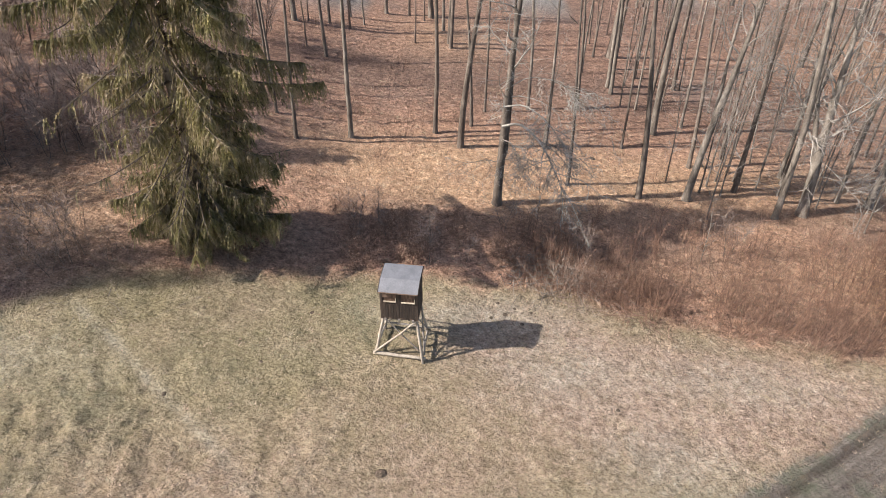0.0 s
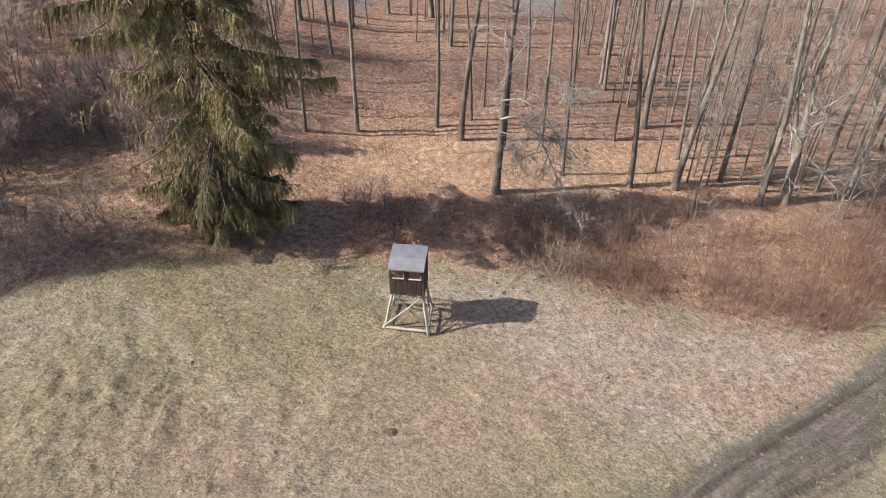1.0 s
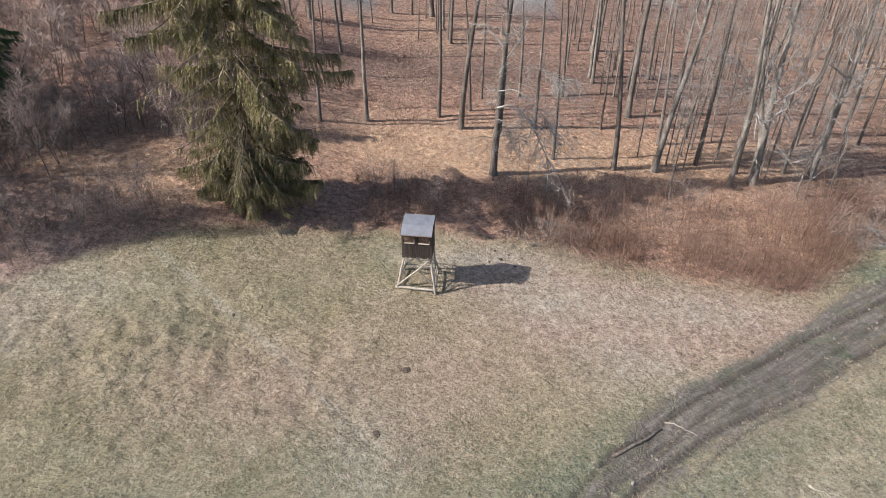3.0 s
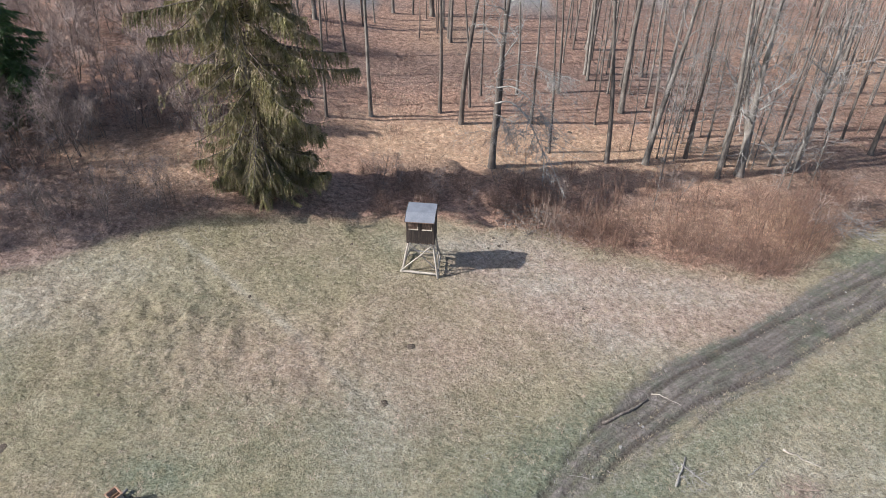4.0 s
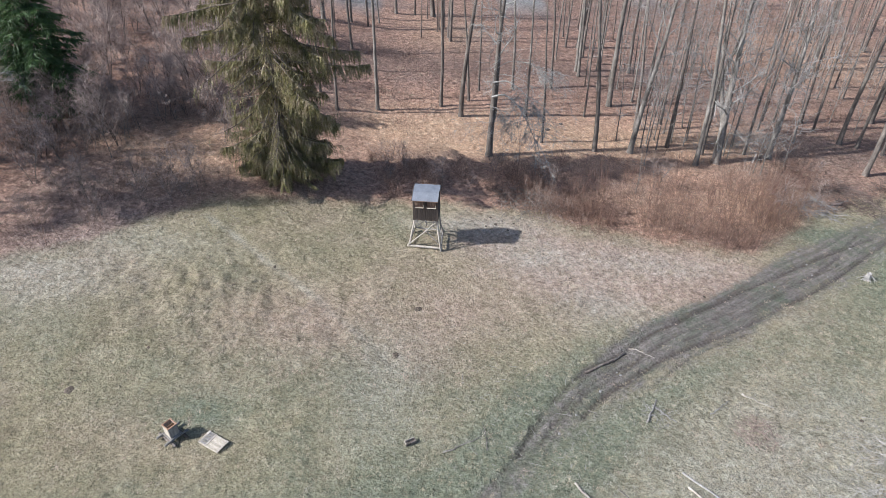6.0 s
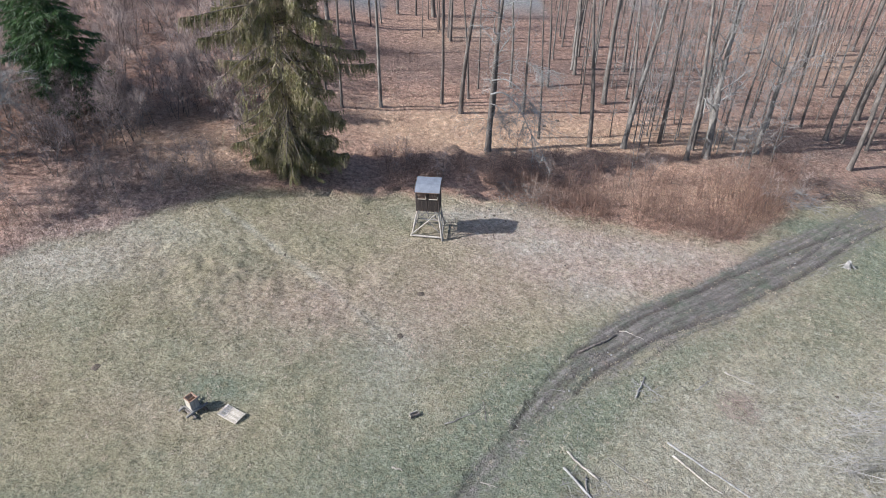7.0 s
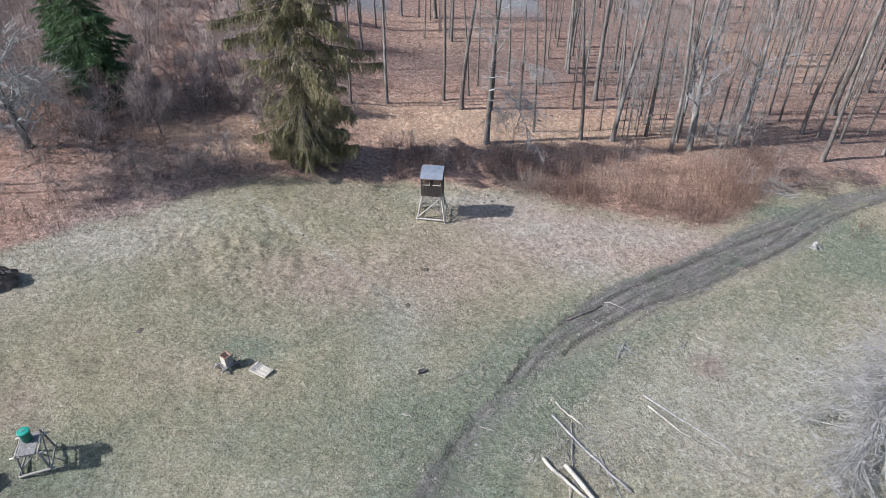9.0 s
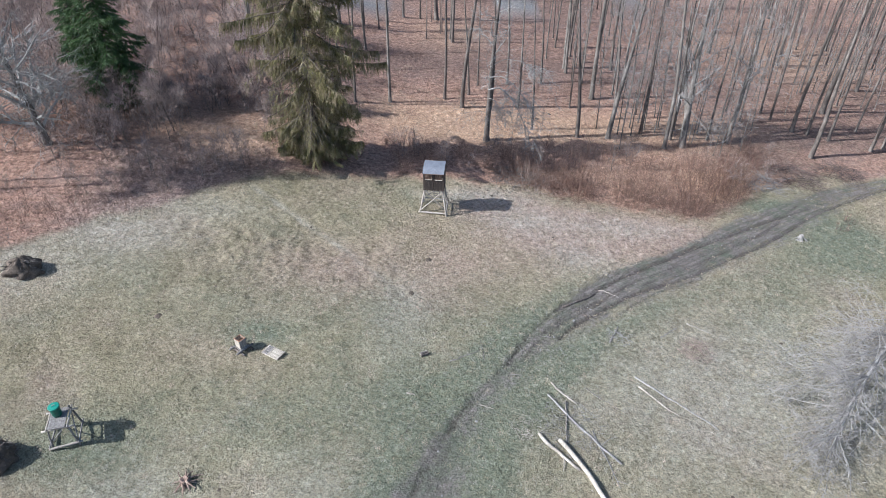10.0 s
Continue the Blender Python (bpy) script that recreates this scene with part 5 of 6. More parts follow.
def salt_box(x, y, yaw):
    """An open-topped wooden box on crossed log skids."""
    sb = empty("salt_lick_box", on_ground(x, y, yaw), "open wooden box with a divider, on dark log skids", "box")
    for sy in (-0.32, 0.32):
        part("skid", pole((-0.62, sy, 0.08), (0.62, sy + 0.03, 0.09), 0.075, 0.92, seed=int(90 + sy * 10)), M_SOIL if sy > 0 else M_BARK_DARK, sb, smooth=True)
    for sx in (-0.36, 0.30):
        part("skid", pole((sx, -0.62, 0.19), (sx + 0.02, 0.60, 0.19), 0.06, 0.92, seed=int(95 + sx * 10)), M_GREY_WOOD, sb, smooth=True)
    part("base_board", Shape().block((0.7, 0.62, 0.03), pose(-0.02, 0, 0.262), 0.006), M_GREY_WOOD, sb)
    W, H, Z = 0.23, 0.62, 0.28
    for sx in (-1, 1):
        # right panel takes the darker wood: its shaded side is put into the colour
        part("side_panel", Shape().block((0.028, 2 * W, H), pose(sx * W, 0, Z + H / 2)), M_BOARD_PALE if sx < 0 else M_GREY_WOOD, sb)
        part("end_panel", Shape().block((2 * W - 0.03, 0.028, H), pose(0, sx * (W - 0.014), Z + H / 2)), M_BOARD_PALE, sb)
        part("rim", Shape().block((0.045, 2 * W + 0.05, 0.03), pose(sx * W, 0, Z + H + 0.012), 0.004), M_TERRA, sb, "reddish wooden rim")
        part("rim", Shape().block((2 * W - 0.05, 0.045, 0.03), pose(0, sx * (W - 0.014), Z + H + 0.012), 0.004), M_TERRA, sb, "reddish wooden rim")
    part("divider", Shape().block((0.022, 2 * W - 0.06, 0.4), pose(0.02, 0, Z + H - 0.24)), M_TERRA, sb)
    part("filling", Shape().block((2 * W - 0.04, 2 * W - 0.04, 0.1), pose(0, 0, Z + 0.30), 0.01), M_TERRA, sb, "reddish salt or grit inside")
    return sb


salt_box(-10.45, -15.15, -38.0)


def slatted_pallet(x, y, yaw):
    pl = empty("wooden_pallet", on_ground(x, y, yaw, 0.03), "pale slatted wooden frame lying on the grass", "pallet")
    for sy in (-0.33, 0.0, 0.33):
        part("rail", Shape().block((1.2, 0.07, 0.06), pose(0, sy, 0.03), 0.005), M_BOARD_PALE, pl)
    for sx in (-0.56, -0.16, 0.58):
        part("cross_board", Shape().block((0.09, 0.74, 0.024), pose(sx, 0, 0.074), 0.004), M_BLEACHED, pl)
    for k in range(5):
        part("slat", Shape().block((0.30, 0.11, 0.014), pose(-0.36, -0.27 + k * 0.135, 0.076), 0.003), M_GREY_WOOD, pl)
    for k in range(6):
        part("slat", Shape().block((0.60, 0.105, 0.014), pose(0.21, -0.29 + k * 0.116, 0.076), 0.003), M_BOARD_PALE, pl)
    return pl


slatted_pallet(-8.5, -15.45, -30.0)

trough = empty("small_trough", on_ground(0.65, -15.0, 26.0, 0.01), "small dark wooden trough with pale rims", "trough")
part("bottom", Shape().block((0.5, 0.22, 0.03), pose(0, 0, 0.03)), M_BARK_DARK, trough)
for sy in (-1, 1):
    part("side", Shape().block((0.52, 0.035, 0.16), pose(0, sy * 0.11, 0.1)), M_BARK_DARK if sy < 0 else M_POLE, trough)
for sx in (-1, 1):
    part("end", Shape().block((0.03, 0.19, 0.14), pose(sx * 0.24, 0, 0.1)), M_BLEACHED if sx < 0 else M_BARK_DARK, trough, "pale end board" if sx < 0 else "")


# ---- logs, branches and brushwood ----
def log(a, b, r, mat, label, seed, name="log", bend=0.12, forks=2, ends=0.45):
    """A lying log or branch from a to b on the ground, a little crooked, with stubs or forks."""
    rnd = random.Random(seed)
    a, b = Vector(a), Vector(b)
    n = 9
    side = Vector((-(b - a).y, (b - a).x)).normalized()
    off = rnd.uniform(-bend, bend)
    line = []
    for i in range(n):
        u = i / (n - 1)
        p = a.lerp(b, u) + side * (off * math.sin(math.pi * u) + rnd.gauss(0, 0.025))
        line.append(Vector(at_ground(p.x, p.y, r * 0.8 + 0.03 * rnd.random())))
    sh = Shape().tube(line, [r * (1 - (1 - ends) * i / (n - 1)) * rnd.uniform(0.92, 1.08) for i in range(n)], 8, cap=True)
    ob = tagged(new(name, sh.mesh(name, mat, True)), label, "wood", "felled wood on the meadow")
    for _ in range(forks):
        i = rnd.randint(2, n - 2)
        d = (line[i + 1] - line[i]).normalized() + Vector((rnd.gauss(0, 0.7), rnd.gauss(0, 0.7), rnd.uniform(0.05, 0.35)))
        br = wander(rnd, line[i], d, rnd.uniform(0.4, 1.1) * min(1.0, (b - a).length / 3), 4, 0.15, -0.05)
        part("side_branch", Shape().tube(br, taper(5, r * 0.45, r * 0.15), 5), mat, ob)
    return ob


log((7.1, -20.6), (9.0, -22.9), 0.105, M_BLEACHED, "bleached barkless log lying in the grass", 1, forks=1, ends=0.7)
log((8.2, -21.0), (10.2, -25.2), 0.14, M_BLEACHED, "thick bleached log with a forked end", 2, forks=1, ends=0.85, bend=0.25)
log((8.0, -17.7), (11.4, -22.3), 0.07, M_PALE, "long grey branch lying in the grass", 3, forks=4, ends=0.9, bend=0.3)
log((8.3, -16.8), (9.6, -18.3), 0.06, M_BLEACHED, "pale broken branch on the grass", 4, ends=0.7)
log((9.0, -18.2), (8.5, -21.6), 0.055, M_BARK, "brown branch among bleached logs", 5, forks=3)
log((13.6, -15.9), (17.7, -19.6), 0.06, M_PALE, "long thin grey branch on the grass", 6, forks=2, bend=0.05)
log((13.65, -16.7), (15.5, -18.75), 0.06, M_BLEACHED, "pale forked branch lying in the grass", 7, forks=1, bend=0.05)
log((18.4, -10.7), (19.9, -11.5), 0.05, M_BLEACHED, "short pale branch on the grass", 8, forks=1)
log((2.2, -15.5), (4.1, -14.5), 0.04, M_BARK, "thin brown stick beside the track", 9, forks=1)
log((-0.3, -18.2), (0.2, -18.4), 0.05, M_BLEACHED, "short bleached stick on the grass", 10, forks=0)
log((3.9, -18.7), (4.7, -19.0), 0.035, M_BLEACHED, "pale forked stick on the track", 11, forks=2)
log((12.6, -13.0), (13.5, -11.5), 0.06, M_PALE, "grey branch stub in the grass", 12, forks=3)
log((13.2, -11.8), (14.2, -12.9), 0.04, M_PALE, "grey twig across a branch stub", 13, forks=1)
log((10.0, -9.7), (12.6, -8.05), 0.08, M_BARK_DARK, "dark log along the edge of the track", 14, forks=2, ends=0.8)
log((12.9, -7.6), (14.2, -8.4), 0.03, M_BLEACHED, "thin pale stick on the track", 15, forks=0)
log((4.3, -15.3), (4.2, -13.6), 0.03, M_BARK, "thin brown stick beside the track", 16, forks=1)
log((16.2, -12.2), (17.6, -11.2), 0.035, M_PALE, "thin grey stick on the grass", 17, forks=1)
log((10.3, -17.0), (12.3, -18.7), 0.03, M_BARK, "thin brown branch on the grass", 18, forks=3)
log((10.2, -20.2), (11.0, -23.8), 0.035, M_PALE, "thin grey branch on the grass", 19, forks=3)


def brush_pile(x, y, radius, count, mat, label, seed, rise=0.25, ln=0.8, thick=0.014):
    rnd = random.Random(seed)
    sh = Shape()
    for _ in range(count):
        w, rr = rnd.uniform(0, 6.283), radius * math.sqrt(rnd.random())
        px, py = x + math.cos(w) * rr, y + math.sin(w) * rr
        p = Vector(at_ground(px, py, rnd.uniform(0.01, rise * (1.1 - rr / radius) + 0.02)))
        a = rnd.uniform(0, 6.283)
        tw = wander(rnd, p, (math.cos(a), math.sin(a), rnd.uniform(-0.1, 0.25)), ln * rnd.uniform(0.4, 1.2), 3, 0.15, -0.06)
        sh.tube(tw, taper(4, thick, thick * 0.4), 3)
    return tagged(new("brush_pile", sh.mesh("brush_pile", mat)), label, "brushwood", kind="stuff")


brush_pile(18.3, -13.2, 1.1, 190, M_TWIG_BROWN, "heap of thin reddish twigs on the grass", 1)
brush_pile(6.5, -20.2, 0.9, 60, M_BLEACHED, "scattered pale chips and twigs", 2, 0.1, 0.5)
brush_pile(9.0, -20.0, 2.0, 170, M_PALE, "loose grey twigs among the felled logs", 3, 0.12, 0.7)
brush_pile(13.2, -12.6, 0.8, 45, M_PALE, "small heap of grey twigs", 4, 0.15, 0.6)
brush_pile(13.2, 5.6, 2.0, 220, M_TWIG_RED, "heap of cut reddish brushwood at the hedge foot", 5, 0.6, 1.4, 0.017)
brush_pile(10.6, 6.4, 2.0, 150, M_TWIG_BROWN, "heap of cut brown branches at the hedge foot", 6, 0.6, 1.4, 0.015)
brush_pile(8.0, 7.2, 2.2, 150, M_BARK, "heap of cut grey branches beside the hedge", 15, 0.8, 1.6, 0.02)
brush_pile(35.6, 10.8, 2.2, 230, M_STEM_DARK, "heap of dark brushwood beside the track's end", 16, 0.8, 1.7, 0.022)
brush_pile(40.6, 12.4, 2.0, 190, M_STEM_DARK, "dark brushwood heap at the wood's edge", 17, 0.7, 1.6, 0.022)
brush_pile(31.6, 9.2, 1.6, 150, M_PALE, "heap of pale cut branches at the hedge end", 18, 1.0, 1.8, 0.02)
brush_pile(2.0, -20.5, 2.6, 60, M_BARK, "thin brown sticks strewn beside the track", 7, 0.05, 0.9)
brush_pile(6.5, -13.0, 4.0, 70, M_PALE, "thin pale sticks strewn on the track", 8, 0.04, 0.6)
brush_pile(24.0, -16.0, 5.0, 110, M_PALE, "thin grey twigs strewn under the fallen crown", 9, 0.05, 0.9)


brush_pile(14.0, 25.0, 19.0, 420, M_BARK_DARK, "dead sticks and branches strewn over the wood floor", 10, 0.06, 1.6)
brush_pile(38.0, 20.0, 13.0, 260, M_BARK_DARK, "dead sticks strewn over the shady wood floor", 11, 0.06, 1.6)
brush_pile(-20.0, 6.0, 9.0, 200, M_BARK, "dead sticks strewn under the thicket", 12, 0.06, 1.3)
brush_pile(21.0, 5.5, 9.0, 260, M_TWIG_BROWN, "fallen thin stems under the hedge", 13, 0.15, 1.4)


def fallen_crown(seed):
    """The top of a felled tree: a leaning spine with arching limbs and hanging twigs."""
    rnd = random.Random(seed)
    ob = empty("fallen_treetop", Matrix.Identity(4), "bare grey top of a felled tree lying on the meadow", "tree")
    g = lambda x, y, h: at_ground(x, y, h)
    spine = [Vector(p) for p in curve([g(36, -8, 1.6), g(30.3, -13.6, 2.6), g(26.5, -17.4, 2.0), g(23.4, -21.0, 0.9)], 5)]
    part("trunk", Shape().tube(spine, taper(len(spine), 0.20, 0.03), 8), M_FELLED, ob, smooth=True)
    crown = Shape()
    for k in range(110):
        i = rnd.randint(3, len(spine) - 2)
        d = (spine[i + 1] - spine[i]).normalized() * rnd.uniform(0.5, 1.3) + Vector((rnd.gauss(-0.45, 0.75), rnd.gauss(-0.05, 0.7), rnd.uniform(0.0, 0.7)))
        br = wander(rnd, spine[i], d, rnd.uniform(2.6, 6.0), 7, 0.08, -0.09)
        for p in br:
            p.z = max(p.z, float(slope(p.x, p.y)) + 0.04)
        crown.tube(br, taper(8, 0.032, 0.009), 4)
        spur(rnd, br, 1, crown, 7, 1.7, 0.013, 0.12, -0.08, depth=2)
    tagged(part("crown", crown, M_FELLED, ob), kind="stuff")
    return ob


fallen_crown(3)


def stump(x, y, r, h, seed, label, roots=9, mat=None, root_len=0.8):
    """A torn stump: a ragged bole with sprawling roots."""
    rnd = random.Random(seed)
    mat = mat or M_TERRA
    n = 14
    sh = Shape()
    ring = [r * rnd.uniform(0.8, 1.15) for _ in range(n)]
    for u, k in ((-0.1, 1.5), (0.25, 1.1), (0.7, 0.95), (1.0, 0.85)):
        sh.v += [Vector((math.cos(6.283 * i / n) * ring[i] * k, math.sin(6.283 * i / n) * ring[i] * k, h * u + (rnd.uniform(-0.12, 0.12) * h if u == 1 else 0))) for i in range(n)]
    for q in range(3):
        sh.f += [(q * n + i, q * n + (i + 1) % n, (q + 1) * n + (i + 1) % n, (q + 1) * n + i) for i in range(n)]
    sh.v.append(Vector((0, 0, h * 0.7)))
    sh.f += [(3 * n + i, 3 * n + (i + 1) % n, 4 * n) for i in range(n)]
    ob = tagged(new("stump", sh.mesh("stump", mat)), label, "stump")
    ob.matrix_basis = on_ground(x, y, rnd.uniform(0, 360))
    for k in range(roots):
        w = 6.283 * k / roots + rnd.uniform(-0.3, 0.3)
        ln = wander(rnd, (math.cos(w) * r * 0.6, math.sin(w) * r * 0.6, h * rnd.uniform(0.3, 0.8)), (math.cos(w), math.sin(w), rnd.uniform(-0.3, 0.3)), root_len * rnd.uniform(0.6, 1.2), 5, 0.2, -0.18)
        part("root", Shape().tube(ln, taper(6, r * 0.24, r * 0.06), 5), mat, ob)
    return ob


stump(-11.2, -24.2, 0.22, 0.4, 5, "torn reddish stump with pale sprawling roots", 17, M_STUMP, 0.75)
stump(31.2, 0.4, 0.18, 0.55, 6, "pale weathered stump with splayed roots", 9, M_FELLED, 0.6)


def root_mound(x, y, rx, ry, h, seed):
    """An upturned root plate: a heap of dark soil bristling with roots."""
    rnd = random.Random(seed)
    sh = Shape()
    n, m = 34, 13
    for j in range(m + 1):
        v = j / m
        for i in range(n):
            w = 6.283 * i / n
            k = math.cos(v * 1.571) * (1 + 0.45 * noise.noise(Vector((math.cos(w) * 2.6, math.sin(w) * 2.6, v * 5 + seed))) + 0.25 * noise.noise(Vector((math.cos(w) * 7, math.sin(w) * 7, v * 9 + seed))))
            sh.v.append(Vector((math.cos(w) * rx * k, math.sin(w) * ry * k, -0.1 + (h + 0.1) * math.sin(v * 1.571) * (1 + 0.35 * noise.noise(Vector((math.cos(w) * 3, math.sin(w) * 3, v * 4 + seed)))))))
    for j in range(m):
        sh.f += [(j * n + i, j * n + (i + 1) % n, (j + 1) * n + (i + 1) % n, (j + 1) * n + i) for i in range(n)]
    ob = tagged(new("root_mound", sh.mesh("root_mound", M_SOIL, True)), "upturned dark root plate bristling with roots", "root plate")
    ob.matrix_basis = on_ground(x, y, rnd.uniform(0, 90))
    roots = Shape()
    for _ in range(120):
        w, e = rnd.uniform(0, 6.283), rnd.uniform(0.1, 1.4)
        p = Vector((math.cos(w) * rx * math.cos(e), math.sin(w) * ry * math.cos(e), h * math.sin(e))) * 0.92
        tw = wander(rnd, p, (math.cos(w), math.sin(w), rnd.uniform(0.1, 1.0)), rnd.uniform(0.15, 0.5), 4, 0.3, -0.12)
        roots.tube(tw, taper(5, 0.03, 0.009), 3)
    tagged(part("root_mass", roots, M_BARK_DARK, ob, "bristling dark roots"), kind="stuff")
    return ob


root_mound(-25.9, -9.6, 1.1, 0.8, 1.0, 1)
root_mound(-20.9, -23.2, 0.9, 0.8, 1.1, 2)


def molehill(x, y, r, seed):
    rnd = random.Random(seed)
    sh = Shape()
    n = 12
    for j in range(5):
        v = j / 4
        for i in range(n):
            w = 6.283 * i / n
            k = r * math.cos(v * 1.5) * rnd.uniform(0.85, 1.15)
            sh.v.append(Vector((math.cos(w) * k * 1.2, math.sin(w) * k, -0.04 + (0.04 + r * 0.3) * math.sin(v * 1.5) * rnd.uniform(0.9, 1.1))))
    for j in range(4):
        sh.f += [(j * n + i, j * n + (i + 1) % n, (j + 1) * n + (i + 1) % n, (j + 1) * n + i) for i in range(n)]
    ob = tagged(new("molehill", sh.mesh("molehill", M_SOIL)), "small dark molehill in the dry grass", "molehill", "molehills")
    ob.matrix_basis = on_ground(x, y, rnd.uniform(0, 360))


HILLS = [(0.7, -5.5, 0.26), (-0.4, -9.4, 0.24), (-16.2, -12.8, 0.28), (-10.2, -4.6, 0.15), (5.2, 3.6, 0.14), (5.9, 3.9, 0.16), (6.4, 4.4, 0.13), (6.7, 3.3, 0.15), (5.6, 4.7, 0.14), (7.2, 4.2, 0.13), (-3.3, 3.0, 0.16),
         (-4.9, -0.4, 0.12), (-8.2, -2.6, 0.14), (10.4, -1.6, 0.13), (18.9, -2.6, 0.14), (16.9, -24.0, 0.14), (-9.4, -24.6, 0.14), (-13.4, -9.8, 0.13), (24.5, -12.0, 0.16), (11.5, 19.5, 0.35), (13.0, 21.0, 0.28), (11.0, 18.0, 0.2)]
for i, (x, y, r) in enumerate(HILLS):
    molehill(x, y, r * 0.8, i)

# stones along the track
rnd = random.Random(12)
for i in range(24):
    u = rnd.random() * (len(TRACK) - 1)
    a, b = TRACK[int(u)], TRACK[min(len(TRACK) - 1, int(u) + 1)]
    f = u - int(u)
    x, y = a[0] + (b[0] - a[0]) * f + rnd.uniform(-1.2, 1.2), a[1] + (b[1] - a[1]) * f + rnd.uniform(-1.2, 1.2)
    if not (-26 < y < 12):
        continue
    r = rnd.uniform(0.04, 0.09)
    bm = bmesh.new()
    bmesh.ops.create_icosphere(bm, subdivisions=1, radius=r)
    for vert in bm.verts:
        vert.co *= rnd.uniform(0.75, 1.2)
        vert.co.z *= 0.7
    sm = bpy.data.meshes.new("stone")
    bm.to_mesh(sm)
    bm.free()
    sm.materials.append(M_STONE)
    st = tagged(new("stone", sm), "small pale stone lying on the muddy track", "stone", "stones on the track")
    st.matrix_basis = on_ground(x, y, rnd.uniform(0, 360), r * 0.25)

# single low bushes on the grass beyond the track
for i, (x, y, h) in enumerate(((37.2, 3.6, 1.0), (35.8, 2.6, 0.7))):
    shrub = bush(260 + i, 12, h, 0.9, 6, M_TWIG_RED, "low reddish-brown bush standing alone in the grass", stem_mat=M_STEM_DARK)
    shrub.matrix_basis = on_ground(x, y, 40 * i)

# ---- grass and fallen leaves ----
def scatter(rng, count, keep):
    """Points over the visible meadow and wood floor, thinned by keep(x, y)."""
    x = rng.uniform(-36, 50, count)
    y = rng.uniform(-28, 32, count)
    k = rng.random(count) < keep(x, y)
    return x[k], y[k]


rng = np.random.default_rng(3)
def grass_material(name, dark, light, low, high):
    """Blades: the colour drifts over the meadow, and each blade differs a little."""
    m, nt, bsdf = start(name)
    vec = coords(nt)
    patch = ramp(nt, noise_of(nt, vec, 0.9, 6, 0.7), [dark, low, high, light])
    geo = nt.nodes.new("ShaderNodeNewGeometry")
    tone = calc(nt, "ADD", calc(nt, "MULTIPLY", geo.outputs["Random Per Island"], 0.3), 0.85)
    patch = blend(nt, 1.0, patch, ramp(nt, noise_of(nt, vec, 2.4, 5, 0.72), [(0.55, 0.54, 0.53), (0.88, 0.88, 0.88), (1.1, 1.1, 1.1), (1.42, 1.41, 1.39)]), "MULTIPLY")
    hsv = nt.nodes.new("ShaderNodeHueSaturation")
    nt.links.new(tone, hsv.inputs["Value"])
    nt.links.new(patch, hsv.inputs["Color"])
    nt.links.new(hsv.outputs[0], bsdf.inputs["Base Color"])
    bsdf.inputs["Roughness"].default_value = 0.75
    return m


M_GRASS = grass_material("dry_grass", (0.155, 0.124, 0.076), (0.415, 0.358, 0.255), (0.265, 0.22, 0.142), (0.345, 0.293, 0.20))
M_GREEN = grass_material("green_grass", (0.09, 0.10, 0.055), (0.26, 0.255, 0.18), (0.14, 0.15, 0.09), (0.19, 0.195, 0.128))
M_BLEACHED_GRASS = grass_material("bleached_grass", (0.21, 0.193, 0.155), (0.42, 0.395, 0.335), (0.29, 0.27, 0.22), (0.355, 0.332, 0.275))
M_RUSTY_GRASS = grass_material("rusty_grass", (0.215, 0.145, 0.105), (0.53, 0.42, 0.335), (0.34, 0.246, 0.185), (0.44, 0.34, 0.262))


def blades(name, mat, x, y, per, reach, label, wide=0.06, steep=0.65):
    n = len(x)
    x, y = np.repeat(x, per) + rng.normal(0, wide, n * per), np.repeat(y, per) + rng.normal(0, wide, n * per)
    z = ground_z(x, y)
    a = 1.0 + 1.5 * lumps(x, y, 5.0, 31) + rng.normal(0, 0.85, n * per)      # laid over in drifts
    ln = reach * rng.uniform(0.5, 1.4, n * per)
    up = rng.uniform(0.15, steep, n * per)
    w = rng.uniform(0.006, 0.014, n * per)
    tip = np.stack([x + np.cos(a) * ln, y + np.sin(a) * ln, z + ln * up], -1)
    l = np.stack([x - np.sin(a) * w, y + np.cos(a) * w, z - 0.01], -1)
    r = np.stack([x + np.sin(a) * w, y - np.cos(a) * w, z - 0.01], -1)
    tagged(new(name, triangles(name, np.stack([l, r, tip], 1), mat)), label, "grass", kind="stuff")


def meadow(x, y):
    z = zones(x, y)
    return np.clip(1 - z[0] * 0.9 - z[1] * 0.95 - z[4] - 0.8 * worn_at(x, y), 0, 1) * (0.45 + 0.55 * (lumps(x, y, 1.9, 7) > -0.2))


def lush(x, y):
    return green_at(x, y) * (1 - zones(x, y)[1] * 0.8) * 0.8


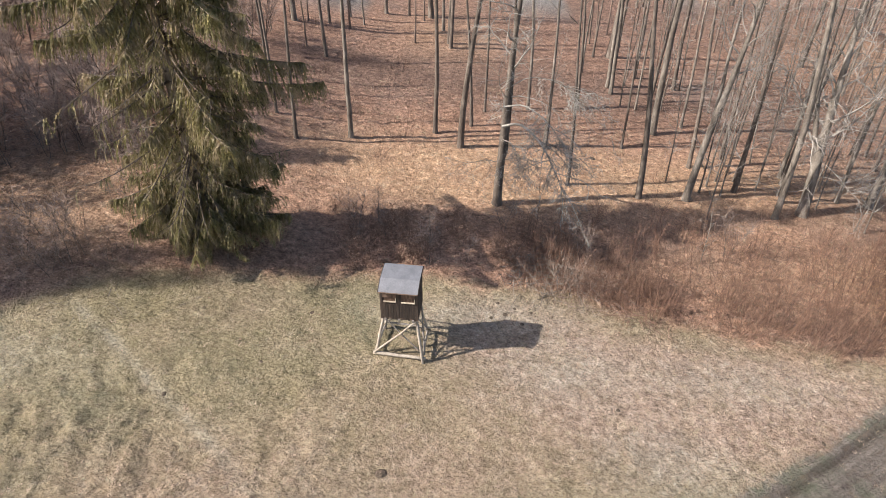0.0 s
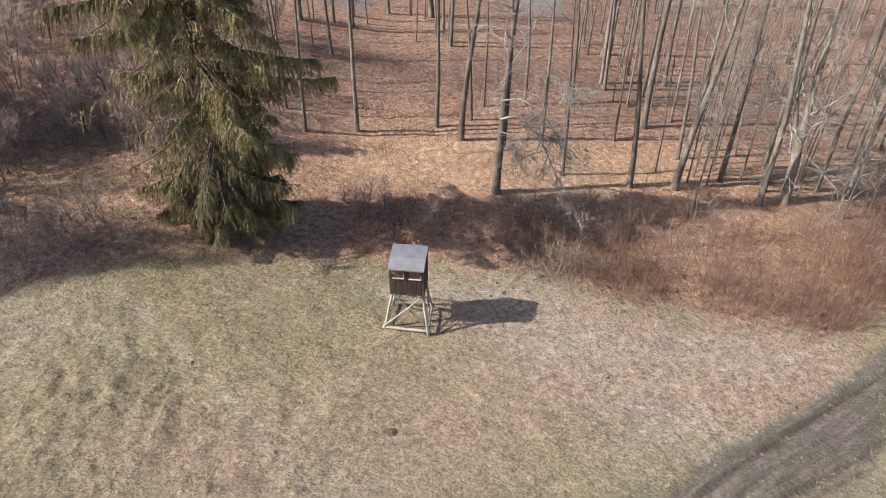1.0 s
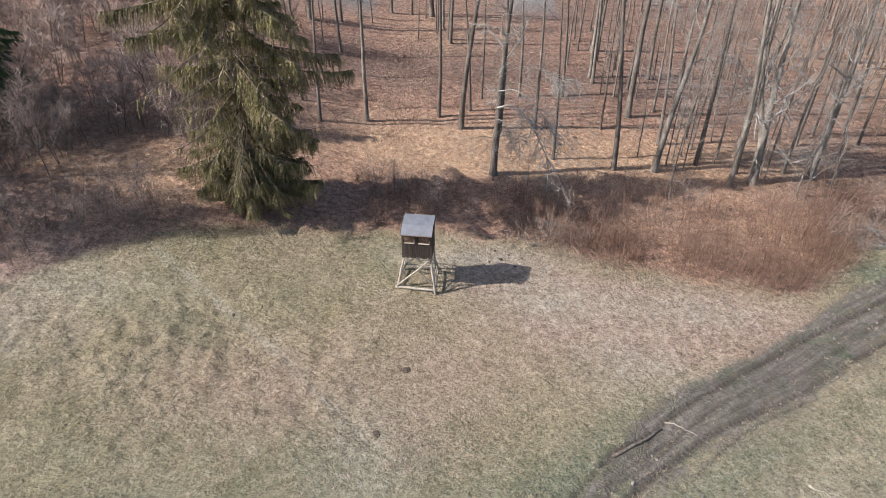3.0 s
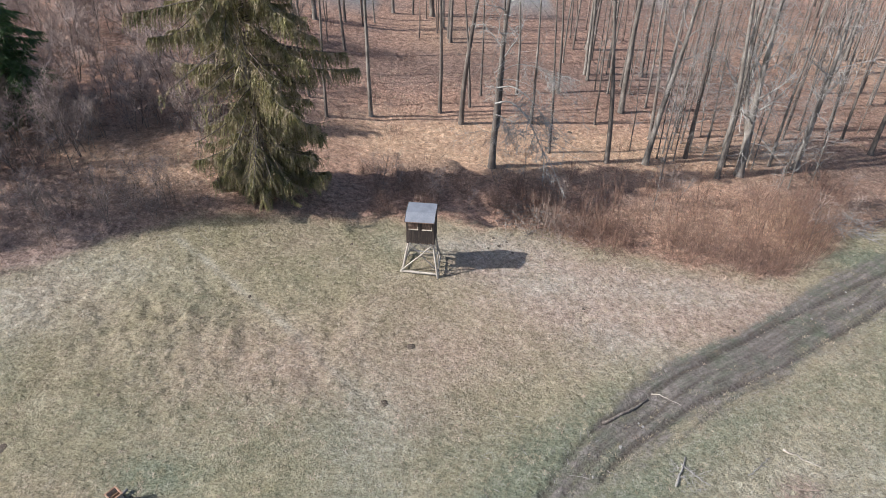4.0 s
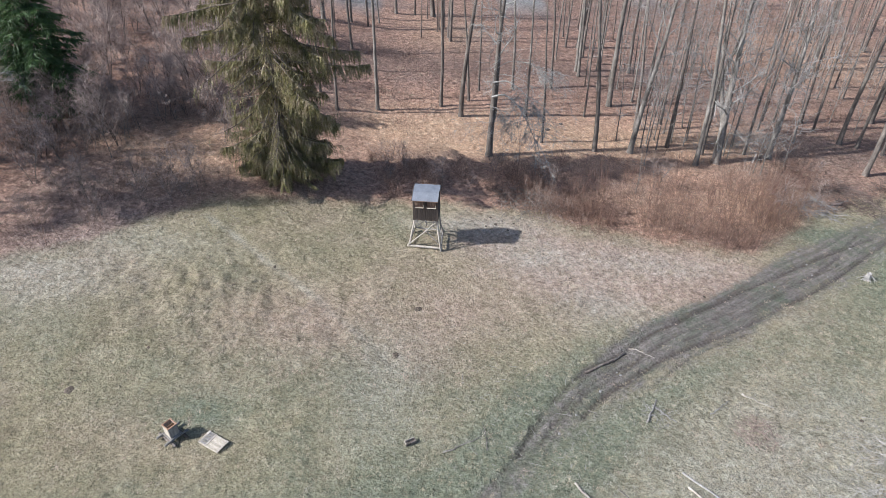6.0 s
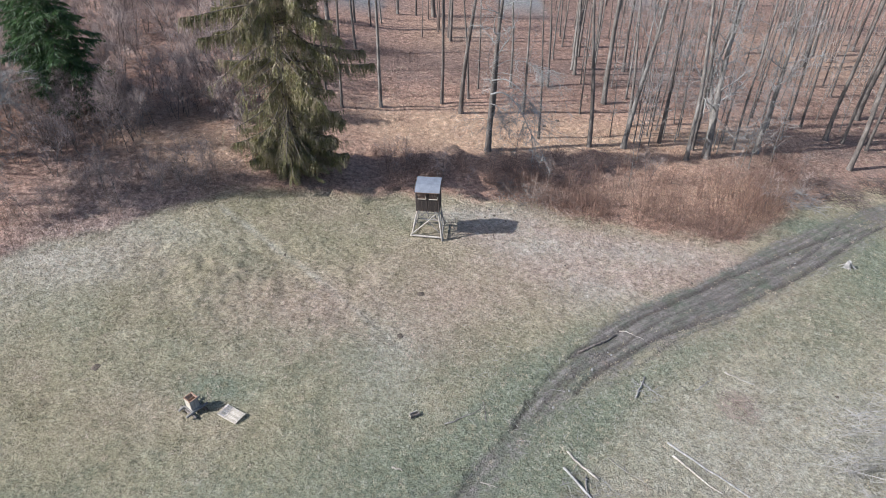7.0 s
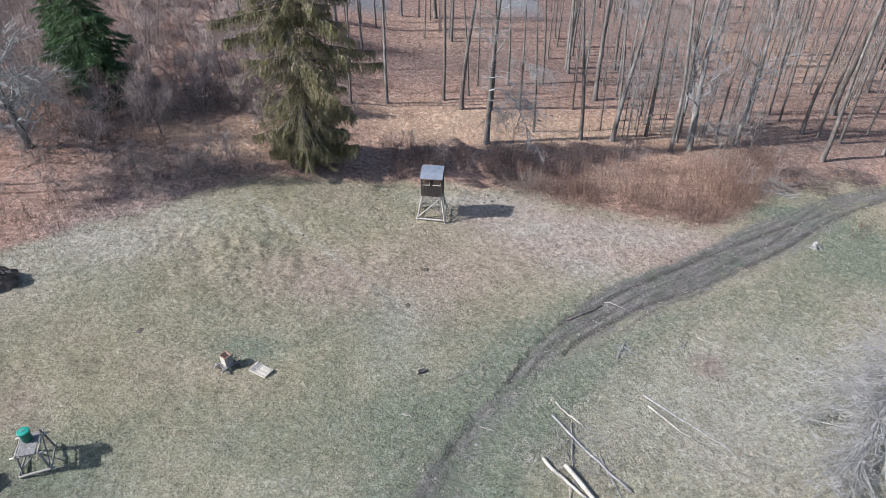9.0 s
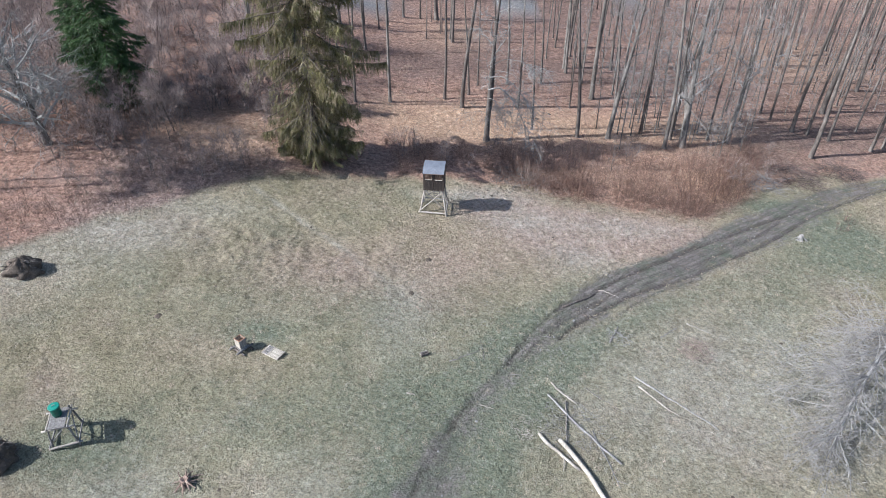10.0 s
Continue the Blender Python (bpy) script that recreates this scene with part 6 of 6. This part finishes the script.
def floor_leaves(x, y):
    z = zones(x, y)
    return np.clip(z[0] + 0.10 * (np.abs(y - np.interp(x, EDGE_X, EDGE_Y)) < 5), 0, 1) * (1 - z[1]) * 0.9


def rust_zone(x, y):
    return meadow(x, y) * spots(x, y, RUST)


def pale_zone(x, y):
    return meadow(x, y) * spots(x, y, PALE)


def plain(x, y):
    return meadow(x, y) * (1 - 0.75 * np.clip(spots(x, y, RUST) + spots(x, y, PALE) + green_at(x, y), 0, 1))


gx1, gy1 = scatter(rng, 110000, plain)
blades("dry_grass", M_GRASS, gx1, gy1, 7, 0.115, "dry straw-coloured meadow grass in small tufts")
gx5, gy5 = scatter(rng, 2600, meadow)
blades("grass_tussocks", M_GRASS, gx5, gy5, 16, 0.13, "matted straw-coloured grass tussocks", 0.11, 0.9)
gx6, gy6 = scatter(rng, 1500, meadow)
blades("brown_tussocks", M_RUSTY_GRASS, gx6, gy6, 16, 0.12, "withered brown grass tussocks", 0.11, 0.9)
gx2, gy2 = scatter(rng, 100000, lush)
blades("green_grass", M_GREEN, gx2, gy2, 6, 0.11, "fresh green grass coming up in patches")
gx3, gy3 = scatter(rng, 75000, pale_zone)
blades("bleached_grass", M_BLEACHED_GRASS, gx3, gy3, 7, 0.11, "bleached grey grass flattened by winter")
gx4, gy4 = scatter(rng, 75000, rust_zone)
blades("rusty_grass", M_RUSTY_GRASS, gx4, gy4, 7, 0.11, "rust-coloured dry grass with leaf scraps")
lx, ly = scatter(rng, 130000, floor_leaves)
n = len(lx)
c = np.stack([lx, ly, ground_z(lx, ly) + rng.uniform(0.01, 0.05, n)], -1)
a = rng.uniform(0, 6.283, n)
s = rng.uniform(0.025, 0.05, n)
u = np.stack([np.cos(a) * s, np.sin(a) * s, rng.normal(0, 0.35, n) * s], -1)
v = np.stack([-np.sin(a) * s * 0.6, np.cos(a) * s * 0.6, rng.normal(0, 0.35, n) * s], -1)
tagged(new("fallen_leaves", triangles("fallen_leaves", np.stack([c - u, c + v, c + u, c - v], 1), M_DRY_LEAF, 4)), "dry russet beech leaves covering the ground", "leaves", kind="stuff")
